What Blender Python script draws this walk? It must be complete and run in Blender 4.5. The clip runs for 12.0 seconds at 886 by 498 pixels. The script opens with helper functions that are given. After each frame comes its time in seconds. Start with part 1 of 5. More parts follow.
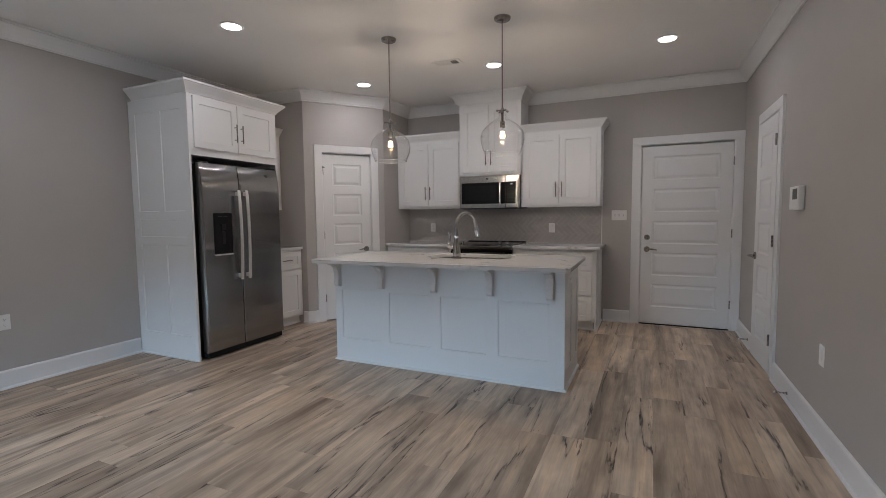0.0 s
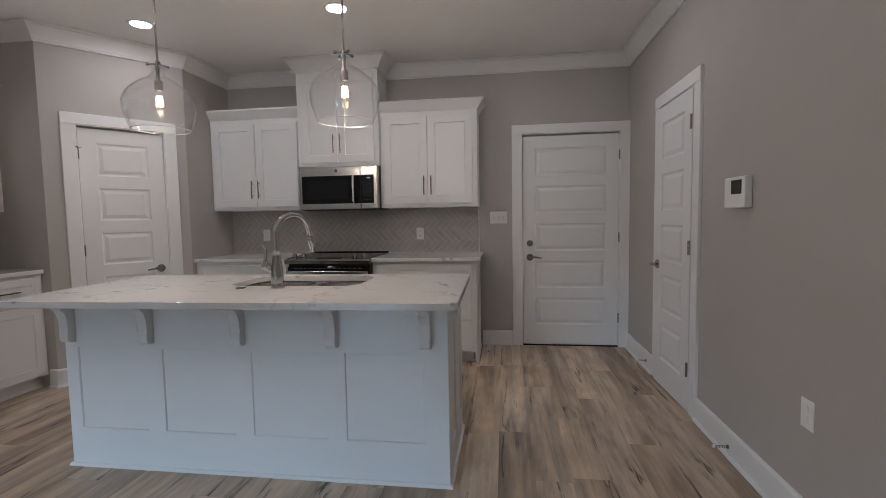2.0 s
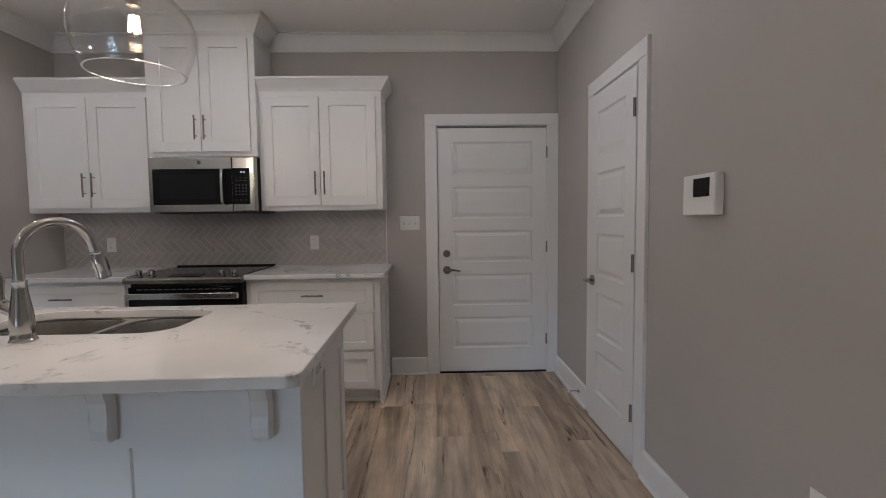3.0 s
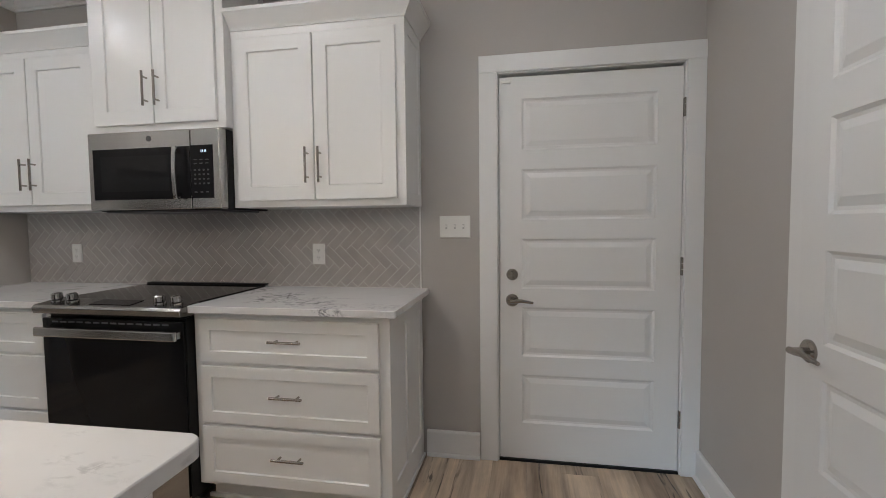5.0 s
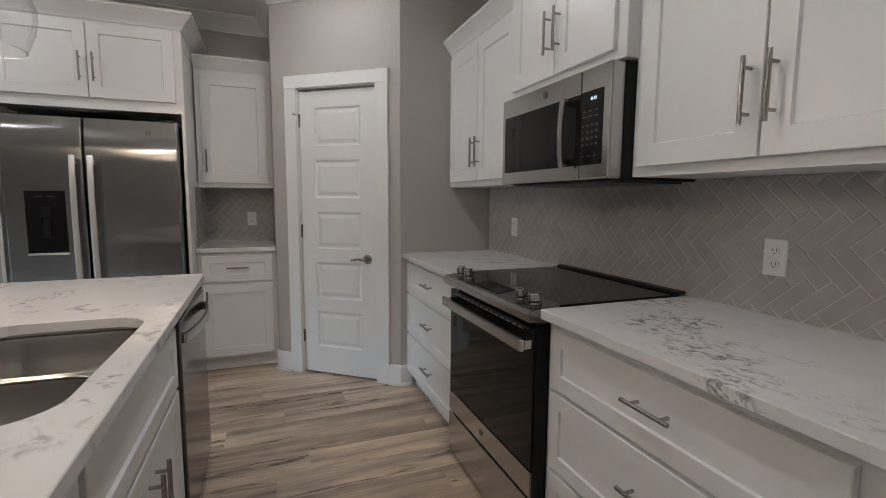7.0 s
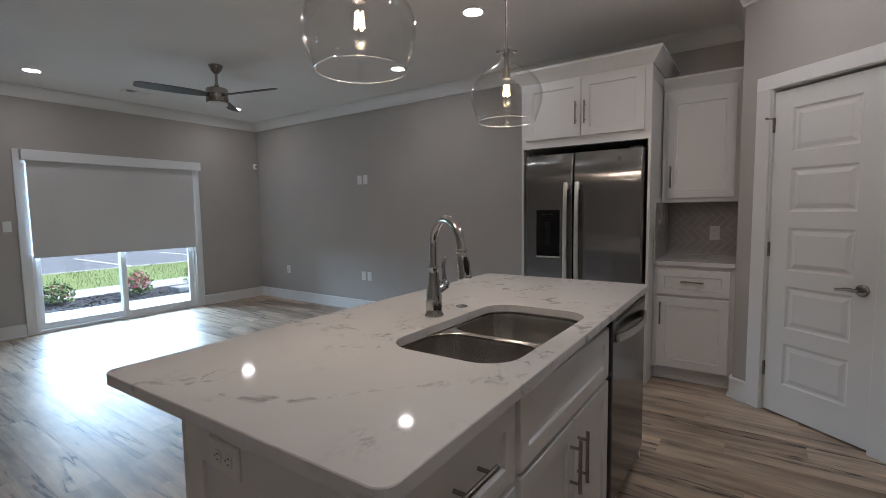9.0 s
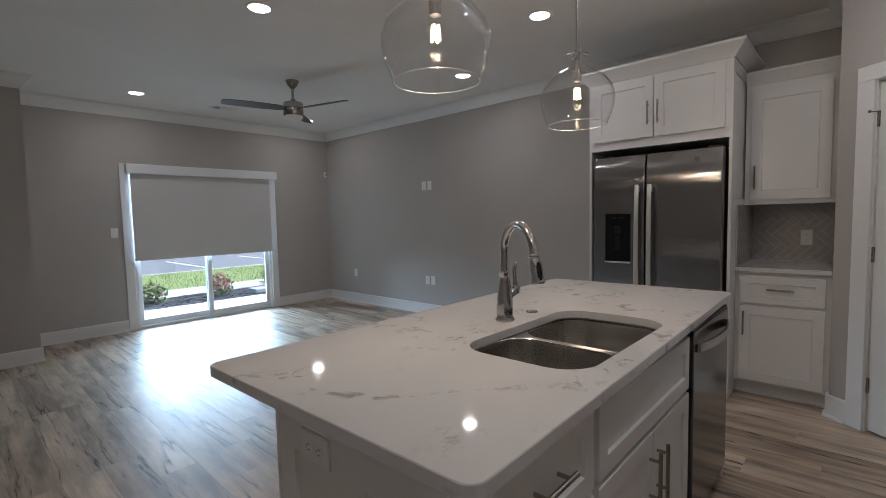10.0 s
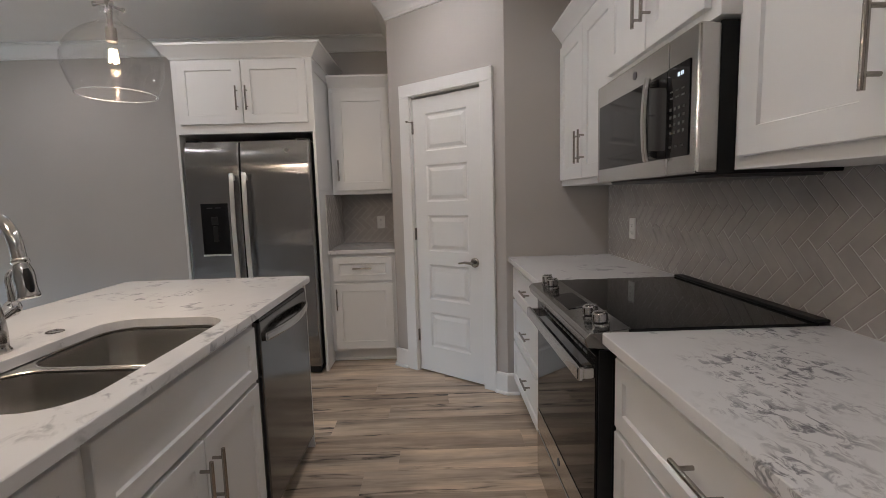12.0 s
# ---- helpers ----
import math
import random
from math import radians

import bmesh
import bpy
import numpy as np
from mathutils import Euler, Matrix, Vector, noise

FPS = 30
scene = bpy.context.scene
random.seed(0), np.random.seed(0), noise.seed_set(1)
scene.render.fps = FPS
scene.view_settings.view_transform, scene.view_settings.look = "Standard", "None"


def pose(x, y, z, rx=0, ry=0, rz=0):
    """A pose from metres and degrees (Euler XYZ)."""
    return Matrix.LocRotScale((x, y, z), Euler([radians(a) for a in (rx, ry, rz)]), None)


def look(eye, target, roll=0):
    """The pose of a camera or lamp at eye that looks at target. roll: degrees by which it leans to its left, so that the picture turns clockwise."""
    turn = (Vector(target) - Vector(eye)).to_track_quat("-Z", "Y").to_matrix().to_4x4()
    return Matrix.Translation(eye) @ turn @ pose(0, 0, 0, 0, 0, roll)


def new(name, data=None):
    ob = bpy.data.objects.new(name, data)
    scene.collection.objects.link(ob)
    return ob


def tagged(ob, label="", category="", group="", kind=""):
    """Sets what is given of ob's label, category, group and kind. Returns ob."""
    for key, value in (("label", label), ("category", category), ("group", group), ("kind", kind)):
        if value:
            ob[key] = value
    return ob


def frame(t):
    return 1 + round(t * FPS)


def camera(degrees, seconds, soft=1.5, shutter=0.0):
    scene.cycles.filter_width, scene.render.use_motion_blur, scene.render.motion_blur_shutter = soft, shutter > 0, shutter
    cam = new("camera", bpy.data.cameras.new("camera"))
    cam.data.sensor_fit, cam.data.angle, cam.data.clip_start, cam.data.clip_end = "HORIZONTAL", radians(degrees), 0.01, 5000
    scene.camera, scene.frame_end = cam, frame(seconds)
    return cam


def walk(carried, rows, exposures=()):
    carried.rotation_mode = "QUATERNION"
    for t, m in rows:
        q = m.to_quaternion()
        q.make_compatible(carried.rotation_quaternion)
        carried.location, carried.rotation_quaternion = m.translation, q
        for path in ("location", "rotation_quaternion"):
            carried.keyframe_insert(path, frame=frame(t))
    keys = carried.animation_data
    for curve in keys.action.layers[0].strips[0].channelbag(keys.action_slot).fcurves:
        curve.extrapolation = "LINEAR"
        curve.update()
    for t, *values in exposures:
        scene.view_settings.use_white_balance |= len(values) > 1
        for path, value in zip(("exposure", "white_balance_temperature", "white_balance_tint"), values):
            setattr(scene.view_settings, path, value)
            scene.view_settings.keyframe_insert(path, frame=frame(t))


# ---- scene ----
cam = camera(88.3, 12.0, soft=0.55)
PATH = [
    (0, (-0.084, 0.069, 1.274), (-0.911, 1.884, 1.127), -0.6),
    (0.5, (-0.225, 0.342, 1.264), (-0.989, 2.186, 1.128), -0.9),
    (1, (-0.362, 0.607, 1.268), (-1.029, 2.488, 1.136), -1.1),
    (1.5, (-0.393, 0.939, 1.278), (-0.884, 2.873, 1.144), -1.0),
    (2, (-0.364, 1.288, 1.264), (-0.632, 3.265, 1.126), -1.0),
    (2.5, (-0.312, 1.656, 1.28), (-0.357, 3.651, 1.145), -0.9),
    (3, (-0.235, 2.026, 1.281), (-0.191, 4.021, 1.152), -0.7),
    (3.2, (-0.222, 2.15, 1.286), (-0.15, 4.145, 1.157), -0.7),
    (4.8, (-0.036, 3.219, 1.267), (-0.282, 5.201, 1.164), -0.8),
    (5, (-0.043, 3.359, 1.271), (-0.407, 5.322, 1.16), -0.6),
    (5.5, (-0.038, 3.671, 1.272), (-0.769, 5.529, 1.149), -0.3),
    (6, (-0.036, 3.944, 1.283), (-1.199, 5.564, 1.127), 0.2),
    (6.5, (-0.138, 4.124, 1.273), (-1.695, 5.366, 1.086), 0.1),
    (7, (-0.244, 4.276, 1.281), (-2.102, 4.985, 1.065), 0.4),
    (7.2, (-0.246, 4.335, 1.285), (-2.182, 4.786, 1.065), 0.1),
    (7.5, (-0.274, 4.441, 1.284), (-2.26, 4.523, 1.069), 0.3),
    (7.7, (-0.261, 4.474, 1.287), (-2.242, 4.311, 1.066), 0.3),
    (9.3, (-0.097, 4.438, 1.323), (-1.659, 3.197, 1.172), -1.0),
    (9.5, (-0.087, 4.434, 1.325), (-1.608, 3.143, 1.178), -1.1),
    (10, (-0.073, 4.428, 1.322), (-1.548, 3.084, 1.182), -1.3),
    (10.5, (-0.102, 4.438, 1.322), (-1.659, 3.19, 1.182), -1.3),
    (11, (-0.164, 4.484, 1.318), (-1.897, 3.498, 1.158), -1.3),
    (11.5, (-0.226, 4.558, 1.313), (-2.133, 3.986, 1.121), -1.3),
    (12, (-0.277, 4.654, 1.308), (-2.264, 4.677, 1.087), -1.6),
]
walk(cam, [(t, look(eye, target, roll)) for t, eye, target, roll in PATH],
     [(0, 2.38, 6250, 15), (2, 2.34, 6250, 15), (3, 2.42, 6300, 15), (5.0, 2.92, 6250, 10), (5.5, 2.96, 6250, 10), (6.0, 2.88, 6300, 10), (7.0, 2.55, 6300, 11), (7.5, 2.36, 6300, 12), (9.5, 1.88, 6350, 14), (10.5, 2.0, 6350, 14), (11.5, 2.12, 6550, 15), (12, 2.54, 6550, 14)])

# ---- world, daylight and exposure ----
scene.view_settings.exposure = 2.3
world = bpy.data.worlds.new("sky")
scene.world = world
world.use_nodes = True
wn = world.node_tree.nodes
sky = wn.new("ShaderNodeTexSky")
sky.sky_type, sky.sun_disc = "NISHITA", False
sky.sun_elevation, sky.sun_rotation = radians(59), radians(276)
world.node_tree.links.new(sky.outputs[0], wn["Background"].inputs[0])
wn["Background"].inputs[1].default_value = 0.15
sun = new("sun", bpy.data.lights.new("sun", "SUN"))
sun.data.energy, sun.data.angle, sun.data.color = 2.0, radians(2), (1.0, 0.96, 0.9)
sun.matrix_world = look((-18, 2.0, 30), (0, 0, 0))

# added lamp outside the patio door, hidden by the blind; stands in for the sky's light through the glass below it
sky_fill = new("patio_sky_fill", bpy.data.lights.new("patio_sky_fill", "AREA"))
sky_fill.data.shape, sky_fill.data.size, sky_fill.data.size_y = "RECTANGLE", 2.8, 0.9
sky_fill.data.energy, sky_fill.data.color = 130.0, (0.52, 0.78, 1.0)
sky_fill.matrix_world = look((-2.75, -4.20, 1.29), (-1.30, 3.0, 0.75))

LED_WATTS, BULB_WATTS = 0.64, 2.6

# ---- materials ----
def shader(name):
    m = bpy.data.materials.new(name)
    m.use_nodes = True
    nt = m.node_tree
    return m, nt, nt.nodes["Principled BSDF"]


def coords(nt, scale=(1, 1, 1), kind="Object"):
    tc, mp = nt.nodes.new("ShaderNodeTexCoord"), nt.nodes.new("ShaderNodeMapping")
    mp.inputs["Scale"].default_value = scale
    nt.links.new(tc.outputs[kind], mp.inputs[0])
    return mp.outputs[0]


def noise_tex(nt, vec, scale, detail=3.0, rough=0.5, distort=0.0):
    n = nt.nodes.new("ShaderNodeTexNoise")
    n.inputs["Scale"].default_value, n.inputs["Detail"].default_value = scale, detail
    n.inputs["Roughness"].default_value, n.inputs["Distortion"].default_value = rough, distort
    nt.links.new(vec, n.inputs["Vector"])
    return n.outputs[0]


def ramp(nt, fac, stops):
    r = nt.nodes.new("ShaderNodeValToRGB")
    el = r.color_ramp.elements
    while len(el) < len(stops):
        el.new(0.5)
    for e, (p, c) in zip(el, stops):
        e.position, e.color = p, (*c, 1) if len(c) == 3 else c
    nt.links.new(fac, r.inputs[0])
    return r.outputs[0]


def mix(nt, fac, a, b, mode="MIX"):
    m = nt.nodes.new("ShaderNodeMix")
    m.data_type, m.blend_type = "RGBA", mode
    for sock, v in ((m.inputs[0], fac), (m.inputs[6], a), (m.inputs[7], b)):
        if isinstance(v, (int, float)):
            sock.default_value = v
        elif isinstance(v, tuple):
            sock.default_value = (*v, 1)
        else:
            nt.links.new(v, sock)
    return m.outputs[2]


def bump(nt, bsdf, height, strength, distance):
    b = nt.nodes.new("ShaderNodeBump")
    b.inputs["Strength"].default_value, b.inputs["Distance"].default_value = strength, distance
    nt.links.new(height, b.inputs["Height"])
    nt.links.new(b.outputs[0], bsdf.inputs["Normal"])


def grey(v):
    return (v, v, v)


def paint(name, colour, rough, vary=0.04, grain=220.0, strength=0.08, metal=0.0):
    """Paint, plastic or plain metal: faint blotches and a fine relief."""
    m, nt, b = shader(name)
    v = coords(nt)
    big = noise_tex(nt, v, 1.7, 4)
    dark = tuple(c * (1 - vary) for c in colour)
    light = tuple(min(1, c * (1 + vary)) for c in colour)
    nt.links.new(ramp(nt, big, [(0.3, dark), (0.7, light)]), b.inputs["Base Color"])
    fine = noise_tex(nt, v, grain, 2)
    nt.links.new(ramp(nt, noise_tex(nt, v, 9.0, 4), [(0.3, grey(rough * 0.97)), (0.7, grey(min(1, rough * 1.03)))]), b.inputs["Roughness"])
    b.inputs["Metallic"].default_value = metal
    bump(nt, b, fine, strength, 0.001)
    return m


def brushed(name, colour, rough, scale, wave=0.0, aniso=0.0):
    """Metal with fine brush lines; scale: low along the brushing. wave: slow dents of a thin sheet."""
    m, nt, b = shader(name)
    lines = noise_tex(nt, coords(nt, scale), 1.0, 3, 0.6)
    nt.links.new(ramp(nt, lines, [(0.3, tuple(c * 0.95 for c in colour)), (0.7, colour)]), b.inputs["Base Color"])
    nt.links.new(ramp(nt, lines, [(0.2, grey(rough * 0.92)), (0.8, grey(rough * 1.08))]), b.inputs["Roughness"])
    b.inputs["Metallic"].default_value = 1.0
    if aniso:
        t = nt.nodes.new("ShaderNodeTangent")
        t.direction_type, t.axis = "RADIAL", "Z"
        b.inputs["Anisotropic"].default_value = aniso
        nt.links.new(t.outputs[0], b.inputs["Tangent"])
    if wave:
        bump(nt, b, noise_tex(nt, coords(nt, (1.6, 1.0, 7.0)), 1.0, 2, 0.4), wave, 0.01)
    return m


def glow(name, colour, strength):
    m, nt, b = shader(name)
    b.inputs["Base Color"].default_value = (*colour, 1)
    b.inputs["Emission Color"].default_value = (*colour, 1)
    b.inputs["Emission Strength"].default_value = strength
    return m


def thin_glass(name, tint=(1, 1, 1), least=0.04, most=0.55):
    """Clear glass without refraction; it mirrors more where it is seen edge-on."""
    m = bpy.data.materials.new(name)
    m.use_nodes = True
    nt = m.node_tree
    nt.nodes.remove(nt.nodes["Principled BSDF"])
    out = nt.nodes["Material Output"]
    tr, gl, lw, mx = (nt.nodes.new("ShaderNode" + k) for k in ("BsdfTransparent", "BsdfGlossy", "LayerWeight", "MixShader"))
    tr.inputs[0].default_value = (*tint, 1)
    gl.inputs["Roughness"].default_value = 0.01
    lw.inputs[0].default_value = 0.5
    nt.links.new(ramp(nt, lw.outputs["Facing"], [(0.0, grey(least)), (0.55, grey(least * 1.6)), (0.85, grey(least + (most - least) * 0.25)), (1.0, grey(most))]), mx.inputs[0])
    nt.links.new(tr.outputs[0], mx.inputs[1])
    nt.links.new(gl.outputs[0], mx.inputs[2])
    nt.links.new(mx.outputs[0], out.inputs[0])
    return m


def quartz_material(name="quartz", way=(0.43, 0.90, 0.0), at=4.49, gap=0.635, belts=1.0, sparse=0.0):
    """White polished quartz: thin broken grey veins, and slanting belts of dark flecks about a metre and a quarter apart."""
    m, nt, b = shader(name)
    v = coords(nt)
    base = ramp(nt, noise_tex(nt, v, 1.6, 5, 0.6), [(0.3, (0.64, 0.635, 0.635)), (0.7, (0.71, 0.708, 0.71))])
    field = noise_tex(nt, v, 1.25, 7, 0.62, 0.6)
    line = ramp(nt, field, [(0.480, grey(0.0)), (0.497, grey(0.75)), (0.503, grey(0.75)), (0.520, grey(0.0))])
    broken = ramp(nt, noise_tex(nt, v, 15.0, 4, 0.6, 0.6), [(0.50, grey(0.0)), (0.62, grey(0.9))])
    fleck = ramp(nt, noise_tex(nt, coords(nt, (0.8, 1.25, 1)), 34.0, 5, 0.66, 0.8), [(0.50, grey(0.0)), (0.56, grey(0.6)), (0.65, grey(1.0))])

    def calc(op, x, y, z=0.0):
        n = nt.nodes.new("ShaderNodeMath")
        n.operation = op
        for sock, val in zip(n.inputs, (x, y, z)):
            if isinstance(val, (int, float)):
                sock.default_value = val
            else:
                nt.links.new(val, sock)
        return n.outputs[0]

    dot = nt.nodes.new("ShaderNodeVectorMath")
    dot.operation = "DOT_PRODUCT"
    nt.links.new(v, dot.inputs[0])
    dot.inputs[1].default_value = way
    d = calc("MULTIPLY_ADD", noise_tex(nt, v, 3.0, 4, 0.6), 0.34, dot.outputs[1])
    d = calc("PINGPONG", calc("ADD", d, -at), gap)
    belt = ramp(nt, d, [(0.05, grey(belts)), (0.10, grey(0.75 * belts)), (0.17, grey(0.0))])
    thin = ramp(nt, noise_tex(nt, v, 7.0, 3), [(0.44 + sparse, grey(0.08 if sparse == 0 else 0.0)), (0.58 + sparse, grey(0.95))])
    few = ramp(nt, noise_tex(nt, v, 1.3, 2), [(0.40, grey(0.15)), (0.54, grey(0.9))])
    a = mix(nt, 1.0, mix(nt, 1.0, line, broken, "MULTIPLY"), few, "MULTIPLY")
    c = mix(nt, 1.0, mix(nt, 1.0, belt, fleck, "MULTIPLY"), thin, "MULTIPLY")
    nt.links.new(mix(nt, mix(nt, 1.0, a, c, "LIGHTEN"), base, (0.15, 0.148, 0.165)), b.inputs["Base Color"])
    b.inputs["Roughness"].default_value = 0.055
    b.inputs["Specular IOR Level"].default_value = 0.3
    return m


def plank_material():
    """Wood-look vinyl: each plank has its own tone, long streaks, dark cracks and knots."""
    m, nt, b = shader("vinyl_plank")
    info = nt.nodes.new("ShaderNodeObjectInfo")
    off = nt.nodes.new("ShaderNodeVectorMath")
    off.operation = "MULTIPLY_ADD"
    nt.links.new(info.outputs["Random"], off.inputs[0])
    off.inputs[1].default_value = (37.0, 91.0, 13.0)
    tc = nt.nodes.new("ShaderNodeTexCoord")
    nt.links.new(tc.outputs["Object"], off.inputs[2])

    def stretched(sx, sy):
        mp = nt.nodes.new("ShaderNodeMapping")
        mp.inputs["Scale"].default_value = (sx, sy, 1)
        nt.links.new(off.outputs[0], mp.inputs[0])
        return mp.outputs[0]

    tone = ramp(nt, info.outputs["Random"], [(0.0, (0.41, 0.315, 0.235)), (0.22, (0.60, 0.475, 0.355)), (0.42, (0.47, 0.375, 0.285)), (0.62, (0.66, 0.535, 0.41)), (0.8, (0.52, 0.42, 0.33)), (1.0, (0.70, 0.58, 0.455))])
    broad = ramp(nt, noise_tex(nt, stretched(9, 0.9), 1.0, 4, 0.55, 0.5), [(0.28, (0.44, 0.42, 0.41)), (0.43, (0.74, 0.73, 0.73)), (0.54, grey(1.0)), (0.70, (1.22, 1.2, 1.16))])
    c = mix(nt, 1.0, tone, broad, "MULTIPLY")
    blotch = ramp(nt, noise_tex(nt, stretched(7, 3.0), 1.0, 3, 0.6), [(0.35, (0.78, 0.75, 0.73)), (0.6, (1.06, 1.06, 1.05))])
    c = mix(nt, 0.8, c, blotch, "MULTIPLY")
    fine = noise_tex(nt, stretched(80, 4.0), 1.0, 4, 0.65, 0.4)
    c = mix(nt, 0.34, c, ramp(nt, fine, [(0.3, grey(0.66)), (0.62, grey(1.16))]), "MULTIPLY")
    split = noise_tex(nt, stretched(5.0, 0.42), 1.0, 5, 0.52, 0.15)
    crack = ramp(nt, split, [(0.487, grey(0.0)), (0.496, grey(1.0)), (0.504, grey(1.0)), (0.512, grey(0.0))])
    halo = ramp(nt, split, [(0.455, grey(0.0)), (0.495, grey(0.5)), (0.505, grey(0.5)), (0.53, grey(0.0))])
    torn = ramp(nt, noise_tex(nt, stretched(22, 5.0), 1.0, 4, 0.6, 0.6), [(0.42, grey(0.0)), (0.54, grey(1.0))])
    spot = ramp(nt, noise_tex(nt, stretched(30, 2.6), 1.0, 4, 0.6, 0.5), [(0.63, grey(0.0)), (0.69, grey(0.85))])
    where = ramp(nt, noise_tex(nt, stretched(4.5, 0.8), 1.0, 2), [(0.46, grey(0.0)), (0.55, grey(1.0))])
    c = mix(nt, mix(nt, 1.0, halo, where, "MULTIPLY"), c, (0.20, 0.155, 0.12))
    dark = mix(nt, 1.0, mix(nt, 1.0, mix(nt, 1.0, crack, torn, "MULTIPLY"), spot, "LIGHTEN"), where, "MULTIPLY")
    c = mix(nt, dark, c, (0.065, 0.05, 0.04))
    nt.links.new(c, b.inputs["Base Color"])
    nt.links.new(ramp(nt, fine, [(0.3, grey(0.46)), (0.7, grey(0.37))]), b.inputs["Roughness"])
    bump(nt, b, fine, 0.06, 0.001)
    return m


def tile_material():
    m, nt, b = shader("glazed_tile")
    info = nt.nodes.new("ShaderNodeObjectInfo")
    v = coords(nt)
    tone = ramp(nt, info.outputs["Random"], [(0.0, (0.425, 0.398, 0.378)), (1.0, (0.455, 0.428, 0.406))])
    cl = ramp(nt, noise_tex(nt, v, 14.0, 3), [(0.3, grey(0.93)), (0.7, grey(1.05))])
    nt.links.new(mix(nt, 1.0, tone, cl, "MULTIPLY"), b.inputs["Base Color"])
    b.inputs["Roughness"].default_value = 0.08
    bump(nt, b, noise_tex(nt, v, 13.0, 2), 1.0, 0.006)
    return m


def ground_material(name, stops, scale, rough, height, distance):
    m, nt, b = shader(name)
    v = coords(nt)
    n = noise_tex(nt, v, scale, 6, 0.7)
    n2 = noise_tex(nt, v, scale * 0.07, 3)
    c = mix(nt, 0.35, ramp(nt, n, stops), ramp(nt, n2, [(0.3, grey(0.6)), (0.7, grey(1.2))]), "MULTIPLY")
    nt.links.new(c, b.inputs["Base Color"])
    b.inputs["Roughness"].default_value = rough
    bump(nt, b, n, height, distance)
    return m


WALL = paint("greige_wall_paint", (0.445, 0.422, 0.40), 0.62, 0.025, 160, 0.12)
CEIL = paint("ceiling_paint", (0.84, 0.828, 0.815), 0.85, 0.02, 120, 0.15)
TRIM = paint("trim_paint", (0.76, 0.76, 0.755), 0.34, 0.012, 500, 0.012)
DOORP = paint("door_paint", (0.75, 0.75, 0.745), 0.32, 0.012, 300, 0.03)
CAB = paint("cabinet_paint", (0.745, 0.745, 0.74), 0.30, 0.012, 500, 0.012)
PLATE = paint("white_plastic", (0.80, 0.80, 0.78), 0.35, 0.01)
# darker copy of the white plastic, for shade in the switch slots
SHADE = paint("shaded_plastic", (0.5, 0.5, 0.49), 0.4, 0.02)
# near-black paint for the shade inside holes that are not cut
SLOT = paint("hole_shade_black", (0.03, 0.03, 0.03), 0.5, 0.02)
QUARTZ = quartz_material()
QUARTZ_SLAB = quartz_material("quartz_slab", (0.10, 0.995, 0.0), 4.13, 0.34, 0.8, 0.10)
PLANK = plank_material()
GROUT = paint("grout", (0.61, 0.595, 0.575), 0.8, 0.05, 300, 0.2)
TILE = tile_material()
STEEL_V = brushed("brushed_sheet_steel", (0.32, 0.317, 0.318), 0.19, (260, 260, 6), 0.2, 1.0)
STEEL_D = brushed("dark_brushed_steel", (0.155, 0.155, 0.156), 0.14, (6, 200, 260))
STEEL_H = brushed("brushed_steel", (0.50, 0.49, 0.475), 0.2, (6, 200, 260))
STEEL_L = brushed("bright_steel", (0.88, 0.87, 0.855), 0.36, (200, 200, 8))
STEEL_M = brushed("smoked_steel", (0.27, 0.265, 0.26), 0.18, (6, 200, 260))
SINK = paint("sink_steel", (0.60, 0.58, 0.55), 0.22, 0.02, 400, 0.0, 1.0)
NICKEL = paint("satin_nickel", (0.36, 0.335, 0.31), 0.24, 0.03, 400, 0.02, 1.0)
CHROME = paint("polished_steel", (0.50, 0.49, 0.48), 0.14, 0.02, 400, 0.01, 1.0)
BLACKG = paint("black_glass", (0.010, 0.010, 0.011), 0.05, 0.02, 300, 0.0)
BLACKG.node_tree.nodes["Principled BSDF"].inputs["Specular IOR Level"].default_value = 0.2
BLACKP = paint("black_plastic", (0.008, 0.008, 0.008), 0.42, 0.05)
BLACKP.node_tree.nodes["Principled BSDF"].inputs["Specular IOR Level"].default_value = 0.3
GREYP = paint("grey_plastic", (0.09, 0.09, 0.095), 0.4, 0.05)
SCREEN = paint("dark_screen", (0.014, 0.014, 0.015), 0.06, 0.02, 300, 0.0)
SCREEN.node_tree.nodes["Principled BSDF"].inputs["Specular IOR Level"].default_value = 0.22
KEYPRINT = paint("key_print", (0.04, 0.04, 0.04), 0.4, 0.02)
MARK = paint("light_marking", (0.62, 0.62, 0.60), 0.4, 0.02)
GLASS = thin_glass("clear_glass", (0.995, 0.995, 0.995), 0.042, 0.95)
BULB = thin_glass("bulb_glass", (0.99, 0.985, 0.97), 0.006, 0.1)
# opaque whitish paint: the light a clear glass edge catches, put into its colour
RIM = paint("glass_edge_glint", (0.74, 0.76, 0.76), 0.08, 0.02, 400, 0.0)
PANE = thin_glass("window_glass", (0.93, 0.96, 0.96), 0.05, 0.6)
LENS = glow("lamp_lens", (1.0, 0.95, 0.9), 5.0)
FILAMENT = glow("filament", (1.0, 0.78, 0.48), 2.4)
DIGIT = glow("clock_digits", (0.6, 0.75, 0.9), 0.16)
BLIND = paint("roller_fabric", (0.62, 0.61, 0.605), 0.9, 0.02, 500, 0.2)
BLADE = paint("fan_blade_wood", (0.06, 0.052, 0.046), 0.45, 0.15, 60, 0.1)
VINYL = paint("white_vinyl", (0.78, 0.79, 0.80), 0.35, 0.01)
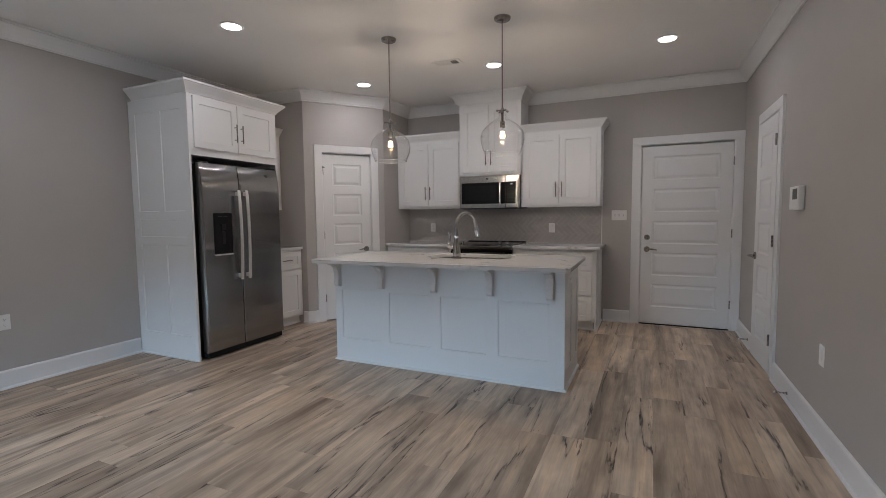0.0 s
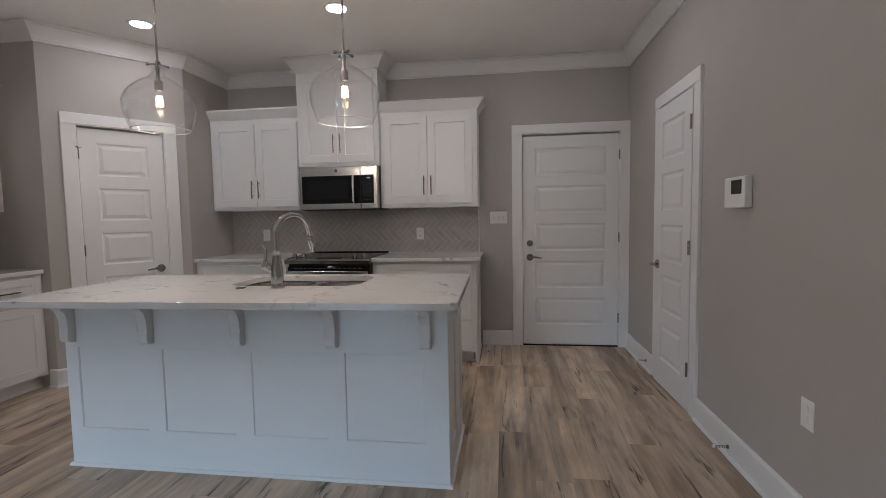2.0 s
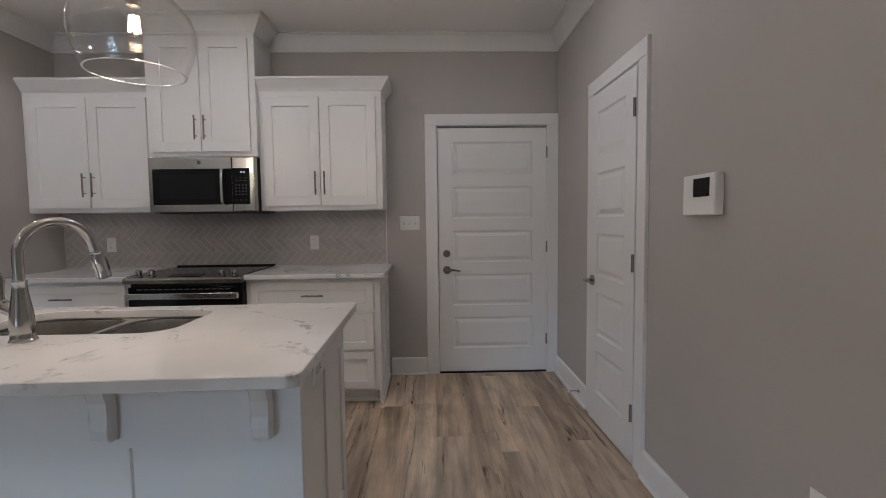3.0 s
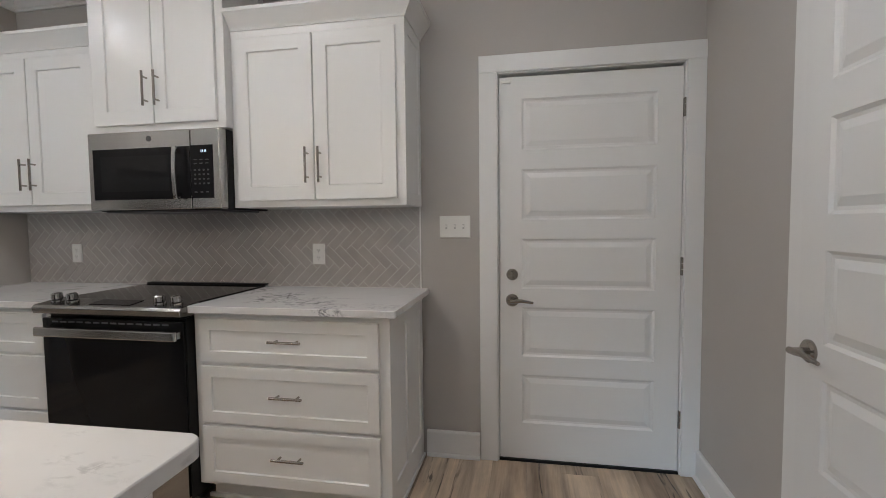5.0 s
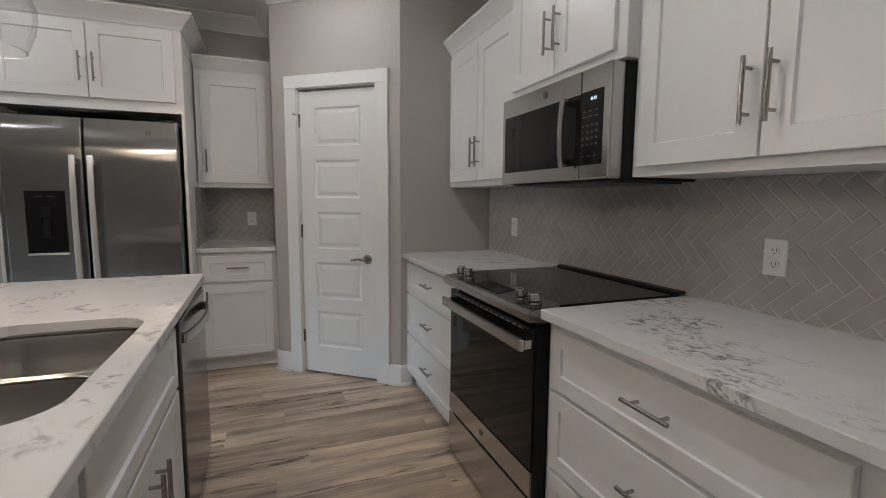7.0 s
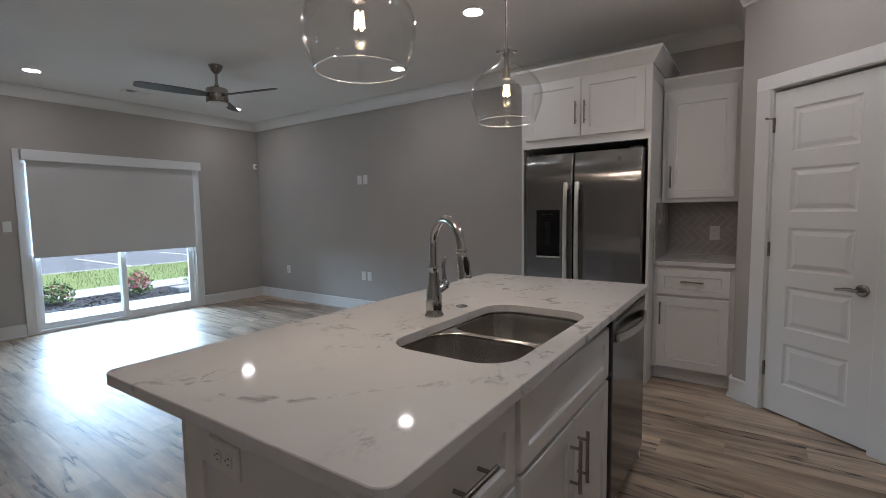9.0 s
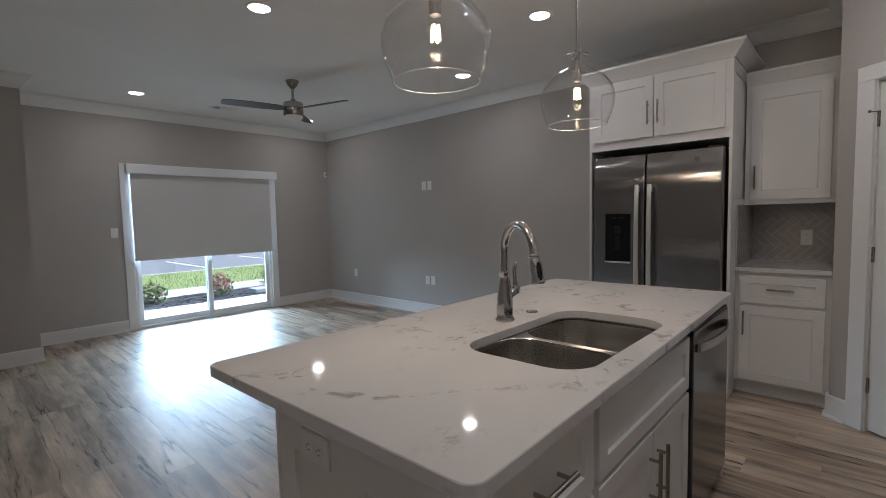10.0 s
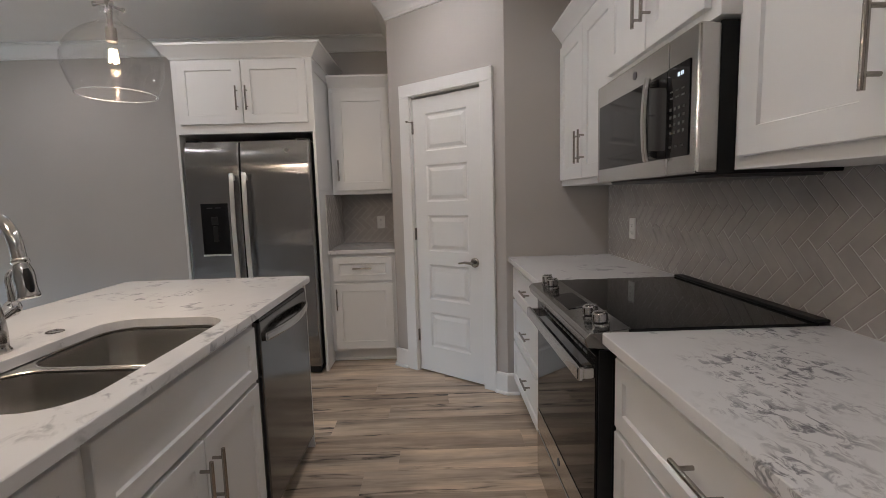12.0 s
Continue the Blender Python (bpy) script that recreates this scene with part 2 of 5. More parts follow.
CONCRETE = ground_material("concrete", [(0.3, (0.34, 0.335, 0.33)), (0.7, (0.43, 0.425, 0.42))], 14, 0.9, 0.3, 0.01)
ASPHALT = ground_material("asphalt", [(0.3, (0.10, 0.105, 0.11)), (0.7, (0.16, 0.165, 0.17))], 30, 0.85, 0.4, 0.01)
GRASSM = ground_material("lawn_soil", [(0.3, (0.10, 0.15, 0.04)), (0.55, (0.18, 0.23, 0.07)), (0.8, (0.32, 0.27, 0.15))], 7, 0.95, 0.6, 0.03)
MULCH = ground_material("mulch", [(0.3, (0.03, 0.032, 0.038)), (0.7, (0.11, 0.112, 0.125))], 40, 0.9, 1.0, 0.03)
LEAF = paint("leaf", (0.10, 0.17, 0.05), 0.5, 0.35, 40, 0.1)
LEAFY = paint("grass_blade", (0.19, 0.26, 0.08), 0.6, 0.3, 20, 0.1)
PETAL = paint("petal", (0.62, 0.10, 0.20), 0.5, 0.2, 40, 0.1)
STEM = paint("twig", (0.10, 0.07, 0.045), 0.8, 0.2)
STONE = paint("stone_block", (0.30, 0.30, 0.30), 0.85, 0.1, 60, 0.4)
SIDING = paint("outer_wall", (0.5, 0.5, 0.5), 0.8, 0.05)


# ---- building helpers ----
def part(name, bm, material, parent=None, label="", smooth=False):
    bmesh.ops.recalc_face_normals(bm, faces=bm.faces)
    me = bpy.data.meshes.new(name)
    bm.to_mesh(me)
    bm.free()
    me.materials.append(material)
    if smooth:
        me.shade_smooth()
        me.set_sharp_from_angle(angle=radians(38))
    ob = new(name, me)
    ob.parent = parent
    return tagged(ob, label)


def thing(name, label, category, m=None, group=""):
    ob = new(name)
    ob.empty_display_size = 0.1
    ob.matrix_world = m or Matrix()
    return tagged(ob, label, category, group)


def setting(name, bm, material, label="", smooth=False, parent=None):
    return tagged(part(name, bm, material, parent, label, smooth), kind="structure")


def box(bm, x0, x1, y0, y1, z0, z1, bev=0.0, m=None):
    pts = [(x, y, z) for z in (z0, z1) for x, y in ((x0, y0), (x1, y0), (x1, y1), (x0, y1))]
    vs = [bm.verts.new(p) for p in pts]
    fs = [bm.faces.new([vs[i] for i in q]) for q in ((3, 2, 1, 0), (4, 5, 6, 7), (0, 1, 5, 4), (1, 2, 6, 5), (2, 3, 7, 6), (3, 0, 4, 7))]
    if bev:
        es = list({e for f in fs for e in f.edges})
        vs = bmesh.ops.bevel(bm, geom=es, offset=bev, segments=2, affect="EDGES", profile=0.5)["verts"]
        vs = list({v for v in vs})
    if m:
        bmesh.ops.transform(bm, matrix=m, verts=vs)
    return bm


def boxes(*rows):
    bm = bmesh.new()
    for r in rows:
        box(bm, *r)
    return bm


def cyl(bm, p0, p1, r, seg=14, r2=None):
    p0, p1 = Vector(p0), Vector(p1)
    d = p1 - p0
    m = Matrix.Translation((p0 + p1) / 2) @ d.to_track_quat("Z", "Y").to_matrix().to_4x4()
    bmesh.ops.create_cone(bm, cap_ends=True, segments=seg, radius1=r, radius2=r if r2 is None else r2, depth=d.length, matrix=m)
    return bm


def lathe(bm, prof, seg=28, at=(0, 0, 0), close=False):
    """Turns a profile of (radius, height) about the upright axis at `at`."""
    rings = []
    for r, z in prof:
        if r < 1e-5:
            rings.append([bm.verts.new((at[0], at[1], at[2] + z))])
        else:
            rings.append([bm.verts.new((at[0] + r * math.cos(a), at[1] + r * math.sin(a), at[2] + z)) for a in [2 * math.pi * k / seg for k in range(seg)]])
    pairs = list(zip(rings, rings[1:])) + ([(rings[-1], rings[0])] if close else [])
    for a, b in pairs:
        for k in range(seg):
            k2 = (k + 1) % seg
            q = [a[k % len(a)], a[k2 % len(a)], b[k2 % len(b)], b[k % len(b)]]
            q = list(dict.fromkeys(q))
            if len(q) > 2:
                bm.faces.new(q)
    return bm


def tube(bm, pts, radii, seg=14):
    pts = [Vector(p) for p in pts]
    radii = radii if isinstance(radii, (list, tuple)) else [radii] * len(pts)
    up, prev = None, None
    for i, p in enumerate(pts):
        d = (pts[min(i + 1, len(pts) - 1)] - pts[max(i - 1, 0)]).normalized()
        if up is None:
            up = d.orthogonal().normalized()
        up = (up - d * up.dot(d)).normalized()
        side = d.cross(up)
        ring = [bm.verts.new(p + radii[i] * (math.cos(a) * up + math.sin(a) * side)) for a in [2 * math.pi * k / seg for k in range(seg)]]
        if prev:
            for k in range(seg):
                bm.faces.new((prev[k], prev[(k + 1) % seg], ring[(k + 1) % seg], ring[k]))
        else:
            bm.faces.new(ring)
        prev = ring
    bm.faces.new(prev)
    return bm


def slab(bm, f, u0, u1, v0, v1, depth, panels=(), rings=(), chamfer=0.002):
    """A board whose face, at w = 0, has stepped panels. f maps (u, v, w) into place; w points out of the face."""
    def quad(pts):
        bm.faces.new([bm.verts.new(f(*p)) for p in pts])

    def ring(r0, w0, r1, w1):
        (a, b, c, d), (e, g, h, k) = r0, r1
        o = [(a, b), (c, b), (c, d), (a, d)]
        n = [(e, g), (h, g), (h, k), (e, k)]
        for i in range(4):
            j = (i + 1) % 4
            quad([(*o[i], w0), (*o[j], w0), (*n[j], w1), (*n[i], w1)])

    c = chamfer
    ring((u0, v0, u1, v1), -depth, (u0, v0, u1, v1), -c)
    ring((u0, v0, u1, v1), -c, (u0 + c, v0 + c, u1 - c, v1 - c), 0)
    quad([(u0, v0, -depth), (u1, v0, -depth), (u1, v1, -depth), (u0, v1, -depth)])
    us = sorted({u0 + c, u1 - c, *[p[0] for p in panels], *[p[2] for p in panels]})
    vs = sorted({v0 + c, v1 - c, *[p[1] for p in panels], *[p[3] for p in panels]})
    for a, b in zip(us, us[1:]):
        for d, e in zip(vs, vs[1:]):
            mu, mv = (a + b) / 2, (d + e) / 2
            if not any(p[0] < mu < p[2] and p[1] < mv < p[3] for p in panels):
                quad([(a, d, 0), (b, d, 0), (b, e, 0), (a, e, 0)])
    for p in panels:
        r0, w0 = p, 0.0
        for inset, w1 in rings:
            r1 = (p[0] + inset, p[1] + inset, p[2] - inset, p[3] - inset)
            ring(r0, w0, r1, w1)
            r0, w0 = r1, w1
        quad([(r0[0], r0[1], w0), (r0[2], r0[1], w0), (r0[2], r0[3], w0), (r0[0], r0[3], w0)])
    bmesh.ops.remove_doubles(bm, verts=bm.verts, dist=1e-5)
    return bm


SHAKER = ((0.0035, -0.0085),)
SHALLOW = ((0.003, -0.005),)
MOULDED = ((0.010, -0.008), (0.020, -0.009), (0.045, -0.001))


def face_front(y=0.0):
    return lambda u, v, w: (u, y - w, v)


def face_right(x):
    return lambda u, v, w: (x + w, u, v)


def face_left(x):
    return lambda u, v, w: (x - w, u, v)


def sweep(bm, path, profile, closed=False):
    """Runs a profile of (out, height) along a plan path, mitred; out is to the left of the way."""
    pts = [Vector(p) for p in path]
    n = len(pts)
    rows = []
    for i, p in enumerate(pts):
        din = (p - pts[i - 1]).normalized() if (i or closed) else None
        dout = (pts[(i + 1) % n] - p).normalized() if (i < n - 1 or closed) else None
        din, dout = din or dout, dout or din
        na, nb = Vector((-din.y, din.x)), Vector((-dout.y, dout.x))
        mit = (na + nb) / (1 + na.dot(nb))
        rows.append([bm.verts.new((p.x + mit.x * o, p.y + mit.y * o, z)) for o, z in profile])
    pairs = list(zip(rows, rows[1:])) + ([(rows[-1], rows[0])] if closed else [])
    for a, b in pairs:
        for k in range(len(profile)):
            k2 = (k + 1) % len(profile)
            bm.faces.new((a[k], a[k2], b[k2], b[k]))
    if not closed:
        bm.faces.new(rows[0])
        bm.faces.new(rows[-1])
    return bm


def rounded(x0, x1, y0, y1, r, seg=6):
    out = []
    for cx, cy, a0 in ((x1 - r, y1 - r, 0), (x0 + r, y1 - r, 90), (x0 + r, y0 + r, 180), (x1 - r, y0 + r, 270)):
        for k in range(seg + 1):
            a = radians(a0 + 90 * k / seg)
            out.append((cx + r * math.cos(a), cy + r * math.sin(a)))
    return out


def plate_mesh(outer, z0, z1, hole=None, soft=0.0022):
    """A slab of stone with an eased upper and lower edge and, where given, a hole."""
    bm = bmesh.new()

    def loop(pts, z, inset=0.0):
        n, res = len(pts), []
        for i in range(n):
            a, p, b = Vector(pts[i - 1]), Vector(pts[i]), Vector(pts[(i + 1) % n])
            t = (b - a).normalized()
            res.append(bm.verts.new((p.x - t.y * inset, p.y + t.x * inset, z)))
        return res

    def wall(a, b):
        n = len(a)
        for i in range(n):
            bm.faces.new((a[i], a[(i + 1) % n], b[(i + 1) % n], b[i]))

    for pts, s in ((outer, 1), (hole, -1)):
        if not pts:
            continue
        ls = [loop(pts, z0, s * soft), loop(pts, z0 + soft), loop(pts, z1 - soft), loop(pts, z1, s * soft)]
        for a, b in zip(ls, ls[1:]):
            wall(a, b)
        if pts is outer:
            keep = [ls[0], ls[-1]]
        else:
            hk = [ls[0], ls[-1]]
    for i in (0, 1):
        if hole:
            es = []
            for lp in (keep[i], hk[i]):
                for k in range(len(lp)):
                    e = bm.edges.get((lp[k], lp[(k + 1) % len(lp)]))
                    es.append(e)
            bmesh.ops.triangle_fill(bm, edges=es, use_beauty=True)
        else:
            bm.faces.new(keep[i])
    return bm


# ---- the shell of the room ----
XR, XL, YB, YF, CEILING = 0.79, -4.50, 5.76, -2.20, 2.74
PA, PB = Vector((-3.80, 4.320)), Vector((-3.19, 5.095))
JX, JY = -0.66, -1.45
PLAN = [(XR, JY), (XR, YB), (PB.x, YB), (PB.x, PB.y), (PA.x, PA.y), (XL, PA.y), (XL, YF), (JX, YF), (JX, JY)]
THICK = 0.13
HALL0, HALL1 = 4.262, 4.893        # opening in the side wall
BACK0, BACK1 = -0.203, 0.713       # opening in the kitchen wall
SLIDE0, SLIDE1 = -3.455, -1.655    # patio door opening
PAN0, PAN1 = 0.203, 0.818          # opening along the diagonal pantry wall
HEAD = 2.045


def wall(name, i, label, openings=()):
    """Wall i of the plan, with thickness and openings (from, to, top) along it."""
    n = len(PLAN)
    pts = [Vector(p) for p in PLAN]
    a, b, z, y = pts[i], pts[(i + 1) % n], pts[i - 1], pts[(i + 2) % n]
    d = (b - a).normalized()
    nrm = Vector((d.y, -d.x))

    def mitre(p, d0, d1):
        n0, n1 = Vector((d0.y, -d0.x)), Vector((d1.y, -d1.x))
        return p + (n0 + n1) / (1 + n0.dot(n1)) * THICK
    oa, ob = mitre(a, (a - z).normalized(), d), mitre(b, d, (y - b).normalized())
    cuts = [(a, oa)]
    for s0, s1, top in openings:
        cuts += [(a + d * s0, a + d * s0 + nrm * THICK), (a + d * s1, a + d * s1 + nrm * THICK)]
    cuts.append((b, ob))
    bm = bmesh.new()
    for k in range(len(cuts) - 1):
        lo = openings[k // 2][2] if k % 2 else -0.05
        (p, q), (r, s) = cuts[k], cuts[k + 1]
        ring = [p, r, s, q]
        low = [bm.verts.new((v.x, v.y, lo)) for v in ring]
        high = [bm.verts.new((v.x, v.y, CEILING + 0.1)) for v in ring]
        bm.faces.new(low)
        bm.faces.new(high)
        for j in range(4):
            bm.faces.new((low[j], low[(j + 1) % 4], high[(j + 1) % 4], high[j]))
    return setting(name, bm, WALL, label)


wall("wall_east", 0, "greige painted side wall with a closet door", [(HALL0 - JY, HALL1 - JY, HEAD)])
wall("wall_north", 1, "greige painted kitchen wall behind the cabinets", [(XR - BACK1, XR - BACK0, HEAD)])
wall("wall_pantry_side", 2, "greige painted return wall beside the counter")
wall("wall_pantry", 3, "greige painted diagonal pantry wall", [((PB - PA).length - PAN1, (PB - PA).length - PAN0, HEAD)])
wall("wall_nook", 4, "greige painted return wall of the fridge nook")
wall("wall_west", 5, "greige painted long blank side wall")
wall("wall_south", 6, "greige painted wall round the patio door", [(SLIDE0 - XL, SLIDE1 - XL, HEAD)])
wall("wall_jog", 7, "greige painted short return wall")
wall("wall_entry", 8, "greige painted front wall beside the jog")

setting("ceiling", boxes((XL - 0.12, XR + 0.12, YF - 0.12, YB + 0.12, CEILING, CEILING + 0.12)), CEIL, "flat off-white painted ceiling")

CROWN = [(0, -0.125), (0.012, -0.125), (0.014, -0.112), (0.020, -0.108), (0.030, -0.088), (0.050, -0.060), (0.070, -0.036), (0.082, -0.026), (0.084, -0.016), (0.094, -0.012), (0.094, -0.001), (0, -0.001)]
setting("trim_crown", sweep(bmesh.new(), PLAN, [(o, CEILING + z) for o, z in CROWN], True), TRIM, "white crown moulding round the ceiling")

BASE = [(0, 0.001), (0.030, 0.001), (0.029, 0.010), (0.024, 0.017), (0.016, 0.019), (0.016, 0.130), (0.012, 0.138), (0.004, 0.142), (0, 0.142)]


def diag(s, w=0.0):
    """A place along the pantry wall, w out of its face."""
    d = (PB - PA).normalized()
    return (PA.x + d.x * s + d.y * w, PA.y + d.y * s - d.x * w)


LEN = (PB - PA).length
for path in ([(XR, JY), (XR, HALL0 - 0.087)], [(XR, HALL1 + 0.087), (XR, YB - 0.02)], [(-0.293, YB), (-0.585, YB)],
             [(PB.x, 5.17), diag(LEN), diag(PAN1 + 0.087)], [diag(PAN0 - 0.087), diag(0), (-3.86, PA.y)],
             [(XL, 2.765), (XL, YF), (SLIDE0 - 0.095, YF)], [(SLIDE1 + 0.095, YF), (JX, YF), (JX, JY), (XR, JY)]):
    setting("baseboard", sweep(bmesh.new(), path, BASE), TRIM, "tall white baseboard with shoe moulding")


def casing(name, m, w, label, top=HEAD, right=True):
    """Flat white casing and jamb round an opening from 0 to w, in a frame whose face looks along -y."""
    ob = thing(name, label, "door frame", m)
    tagged(ob, kind="structure")
    c = 0.087
    rev = 0.006
    part("side_casing", slab(bmesh.new(), face_front(-0.018), -c, rev - 0.0, 0.001, top - rev, 0.018), TRIM, ob)
    part("side_casing", slab(bmesh.new(), face_front(-0.018), w - rev, w + (c if right else 0.077), 0.001, top - rev, 0.018), TRIM, ob)
    part("head_casing", slab(bmesh.new(), face_front(-0.0195), -c, w + (c if right else 0.077), top - rev, top + c - 0.008, 0.0195), TRIM, ob)
    t = THICK
    part("jamb", boxes((0.0005, 0.012, 0, t, 0, top - 0.012), (w - 0.012, w - 0.0005, 0, t, 0, top - 0.012), (0.0005, w - 0.0005, 0, t, top - 0.0125, top - 0.0005)), TRIM, ob)
    return ob


def lever(parent, x, z, y, way, label="satin nickel lever handle"):
    bm = bmesh.new()
    cyl(bm, (x, y, z), (x, y - 0.008, z), 0.033, 24)
    cyl(bm, (x, y - 0.008, z), (x, y - 0.014, z), 0.033, 24, 0.026)
    cyl(bm, (x, y - 0.01, z), (x, y - 0.05, z), 0.010, 14)
    tube(bm, [(x - way * 0.008, y - 0.05, z), (x + way * 0.02, y - 0.052, z + 0.002), (x + way * 0.05, y - 0.05, z + 0.004), (x + way * 0.08, y - 0.046, z - 0.002), (x + way * 0.108, y - 0.043, z - 0.006)],
         [0.010, 0.0105, 0.009, 0.0075, 0.006], 12)
    return part("door_handle", bm, NICKEL, parent, label, True)


def hinge(parent, x, z, y):
    bm = box(bmesh.new(), x - 0.007, x + 0.007, y - 0.002, y + 0.001, z - 0.045, z + 0.045)
    for k in range(3):
        cyl(bm, (x, y - 0.006, z - 0.045 + 0.0305 * k), (x, y - 0.006, z - 0.0165 + 0.0305 * k), 0.006, 10)
    return part("hinge", bm, NICKEL, parent, "satin nickel hinge", True)


def panel_door(name, m, w, label, hinge_x, knob_x, way, height=2.018, stile=0.115, bolt=False, gap=0.012, knob_z=0.865):
    """A white five-panel door; the face looks along -y, from x = 0 to w."""
    ob = thing(name, label, "door", m)
    tagged(ob, kind="structure")
    rails = 0.098
    low = 0.195
    tall = (height - gap - low - 0.112 - 4 * rails) / 5
    ps = []
    z = gap + low
    for k in range(5):
        ps.append((stile, z, w - stile, z + tall))
        z += tall + rails
    part("slab", slab(bmesh.new(), face_front(0), 0.0, w, gap, height, 0.035, ps, MOULDED), DOORP, ob)
    lever(ob, knob_x, knob_z, -0.0005, way)
    for hz in (0.28, 1.05, 1.82):
        hinge(ob, hinge_x, hz, -0.001)
    if bolt:
        bm = cyl(bmesh.new(), (knob_x, 0, 1.0), (knob_x, -0.012, 1.0), 0.031, 24, 0.027)
        box(bm, knob_x - 0.005, knob_x + 0.005, -0.032, -0.012, 0.982, 1.018, 0.002)
        part("deadbolt", bm, NICKEL, ob, "satin nickel deadbolt turn", True)
    return ob


# frames whose -y looks into the room
M_BACK = pose(BACK0, YB, 0)
casing("door_frame_1", M_BACK, BACK1 - BACK0, "flat white painted casing round the outer door", right=False)
door1 = panel_door("door_1", pose(BACK0 + 0.003 + 0.012, YB + 0.012, 0), BACK1 - BACK0 - 0.030, "closed white five-panel outer door with deadbolt", BACK1 - BACK0 - 0.024, 0.066, 1, bolt=True)
part("threshold", boxes((-0.012, BACK1 - BACK0 - 0.018, -0.01, 0.1, -0.004, 0.010, 0.002)), BLACKP, door1, "dark threshold strip")
part("alarm_contact", boxes((0.01, 0.06, -0.011, 0.0, 1.985, 2.0, 0.002)), PLATE, door1, "small white door contact")

turn_p = math.degrees(math.atan2(PB.y - PA.y, PB.x - PA.x))
p0 = diag(PAN0)
casing("door_frame_2", pose(p0[0], p0[1], 0, 0, 0, turn_p), PAN1 - PAN0, "flat white painted casing round the pantry door")
p0 = diag(PAN0 + 0.014, -0.012)
door2 = panel_door("door_2", pose(p0[0], p0[1], 0, 0, 0, turn_p), PAN1 - PAN0 - 0.028, "closed white five-panel pantry door with a lever", 0.0, PAN1 - PAN0 - 0.095, -1)
bm = cyl(bmesh.new(), (-0.01, -0.01, 1.86), (-0.01, -0.05, 1.86), 0.004, 10)
cyl(bm, (-0.035, -0.02, 1.86), (0.02, -0.02, 1.86), 0.003, 8)
cyl(bm, (-0.01, -0.05, 1.86), (-0.01, -0.058, 1.86), 0.008, 10)
part("hinge_stop", bm, NICKEL, door2, "small hinge pin door stop", True)

# the closet door hangs a little open into the room
casing("door_frame_3", pose(XR, HALL1, 0, 0, 0, -90), HALL1 - HALL0, "flat white painted casing round the closet door")
door3 = panel_door("door_3", pose(XR - 0.022, HALL0 + 0.012, 0, 0, 0, -90 + 1.4) @ pose(-(HALL1 - HALL0 - 0.024), 0, 0), HALL1 - HALL0 - 0.024, "white five-panel closet door slightly ajar", HALL1 - HALL0 - 0.03, 0.062, 1, knob_z=0.895)
for m, wd in ((M_BACK, BACK1 - BACK0), (pose(*diag(PAN0), 0, 0, 0, turn_p), PAN1 - PAN0), (pose(XR, HALL1, 0, 0, 0, -90), HALL1 - HALL0)):
    bm = boxes((-0.1, wd + 0.1, THICK + 0.02, THICK + 0.06, -0.05, 2.3))
    bmesh.ops.transform(bm, matrix=m, verts=bm.verts)
    setting("wall_backing", bm, WALL, "plain wall closing the space behind a door")


def door_stop(m):
    ob = thing("door_stop", "small spring door stop on the white baseboard", "door stop", m, "door stops")
    bm = cyl(bmesh.new(), (0, 0, 0), (0, -0.006, 0), 0.011, 14)
    pts = [(0.006 * math.cos(k * 0.9), -0.006 - 0.0011 * k, 0.006 * math.sin(k * 0.9)) for k in range(56)]
    tube(bm, pts, 0.0016, 6)
    part("spring", bm, NICKEL, ob, "", True)
    part("tip", cyl(bmesh.new(), (0, -0.066, 0), (0, -0.078, 0), 0.008, 12), PLATE, ob, "white rubber tip", True)


door_stop(pose(XR - 0.016, 3.745, 0.055, 0, 0, -90))
door_stop(pose(XR - 0.016, 5.13, 0.07, 0, 0, -90))


# ---- cabinets; local frame: x along the front, the front looks along -y, z up ----
def pull(parent, x, z, y=-0.02, upright=True, length=0.17):
    bm = bmesh.new()
    h, e = length / 2, length / 2 - 0.028
    if upright:
        cyl(bm, (x, y - 0.032, z - h), (x, y - 0.032, z + h), 0.006, 12)
        for s in (-e, e):
            cyl(bm, (x, y, z + s), (x, y - 0.032, z + s), 0.0048, 10)
    else:
        cyl(bm, (x - h, y - 0.032, z), (x + h, y - 0.032, z), 0.006, 12)
        for s in (-e, e):
            cyl(bm, (x + s, y, z), (x + s, y - 0.032, z), 0.0048, 10)
    return part("handle", bm, NICKEL, parent, "satin nickel bar pull", True)


def shaker_front(name, parent, x0, x1, z0, z1, rail=0.062, y=0.0):
    ob = part(name, slab(bmesh.new(), face_front(y - 0.02), x0, x1, z0, z1, 0.0195, [(x0 + rail, z0 + rail, x1 - rail, z1 - rail)], SHAKER), CAB, parent)
    return ob


def end_panel(name, parent, face, u0, u1, z0, z1, ps, depth=0.018, rings=SHAKER):
    return part(name, slab(bmesh.new(), face, u0, u1, z0, z1, depth, ps, rings), CAB, parent)


SMALL_CROWN = [(0, 0), (0.006, 0.0), (0.010, 0.010), (0.016, 0.020), (0.034, 0.044), (0.050, 0.064), (0.056, 0.072), (0.060, 0.074), (0.060, 0.090), (0, 0.090)]


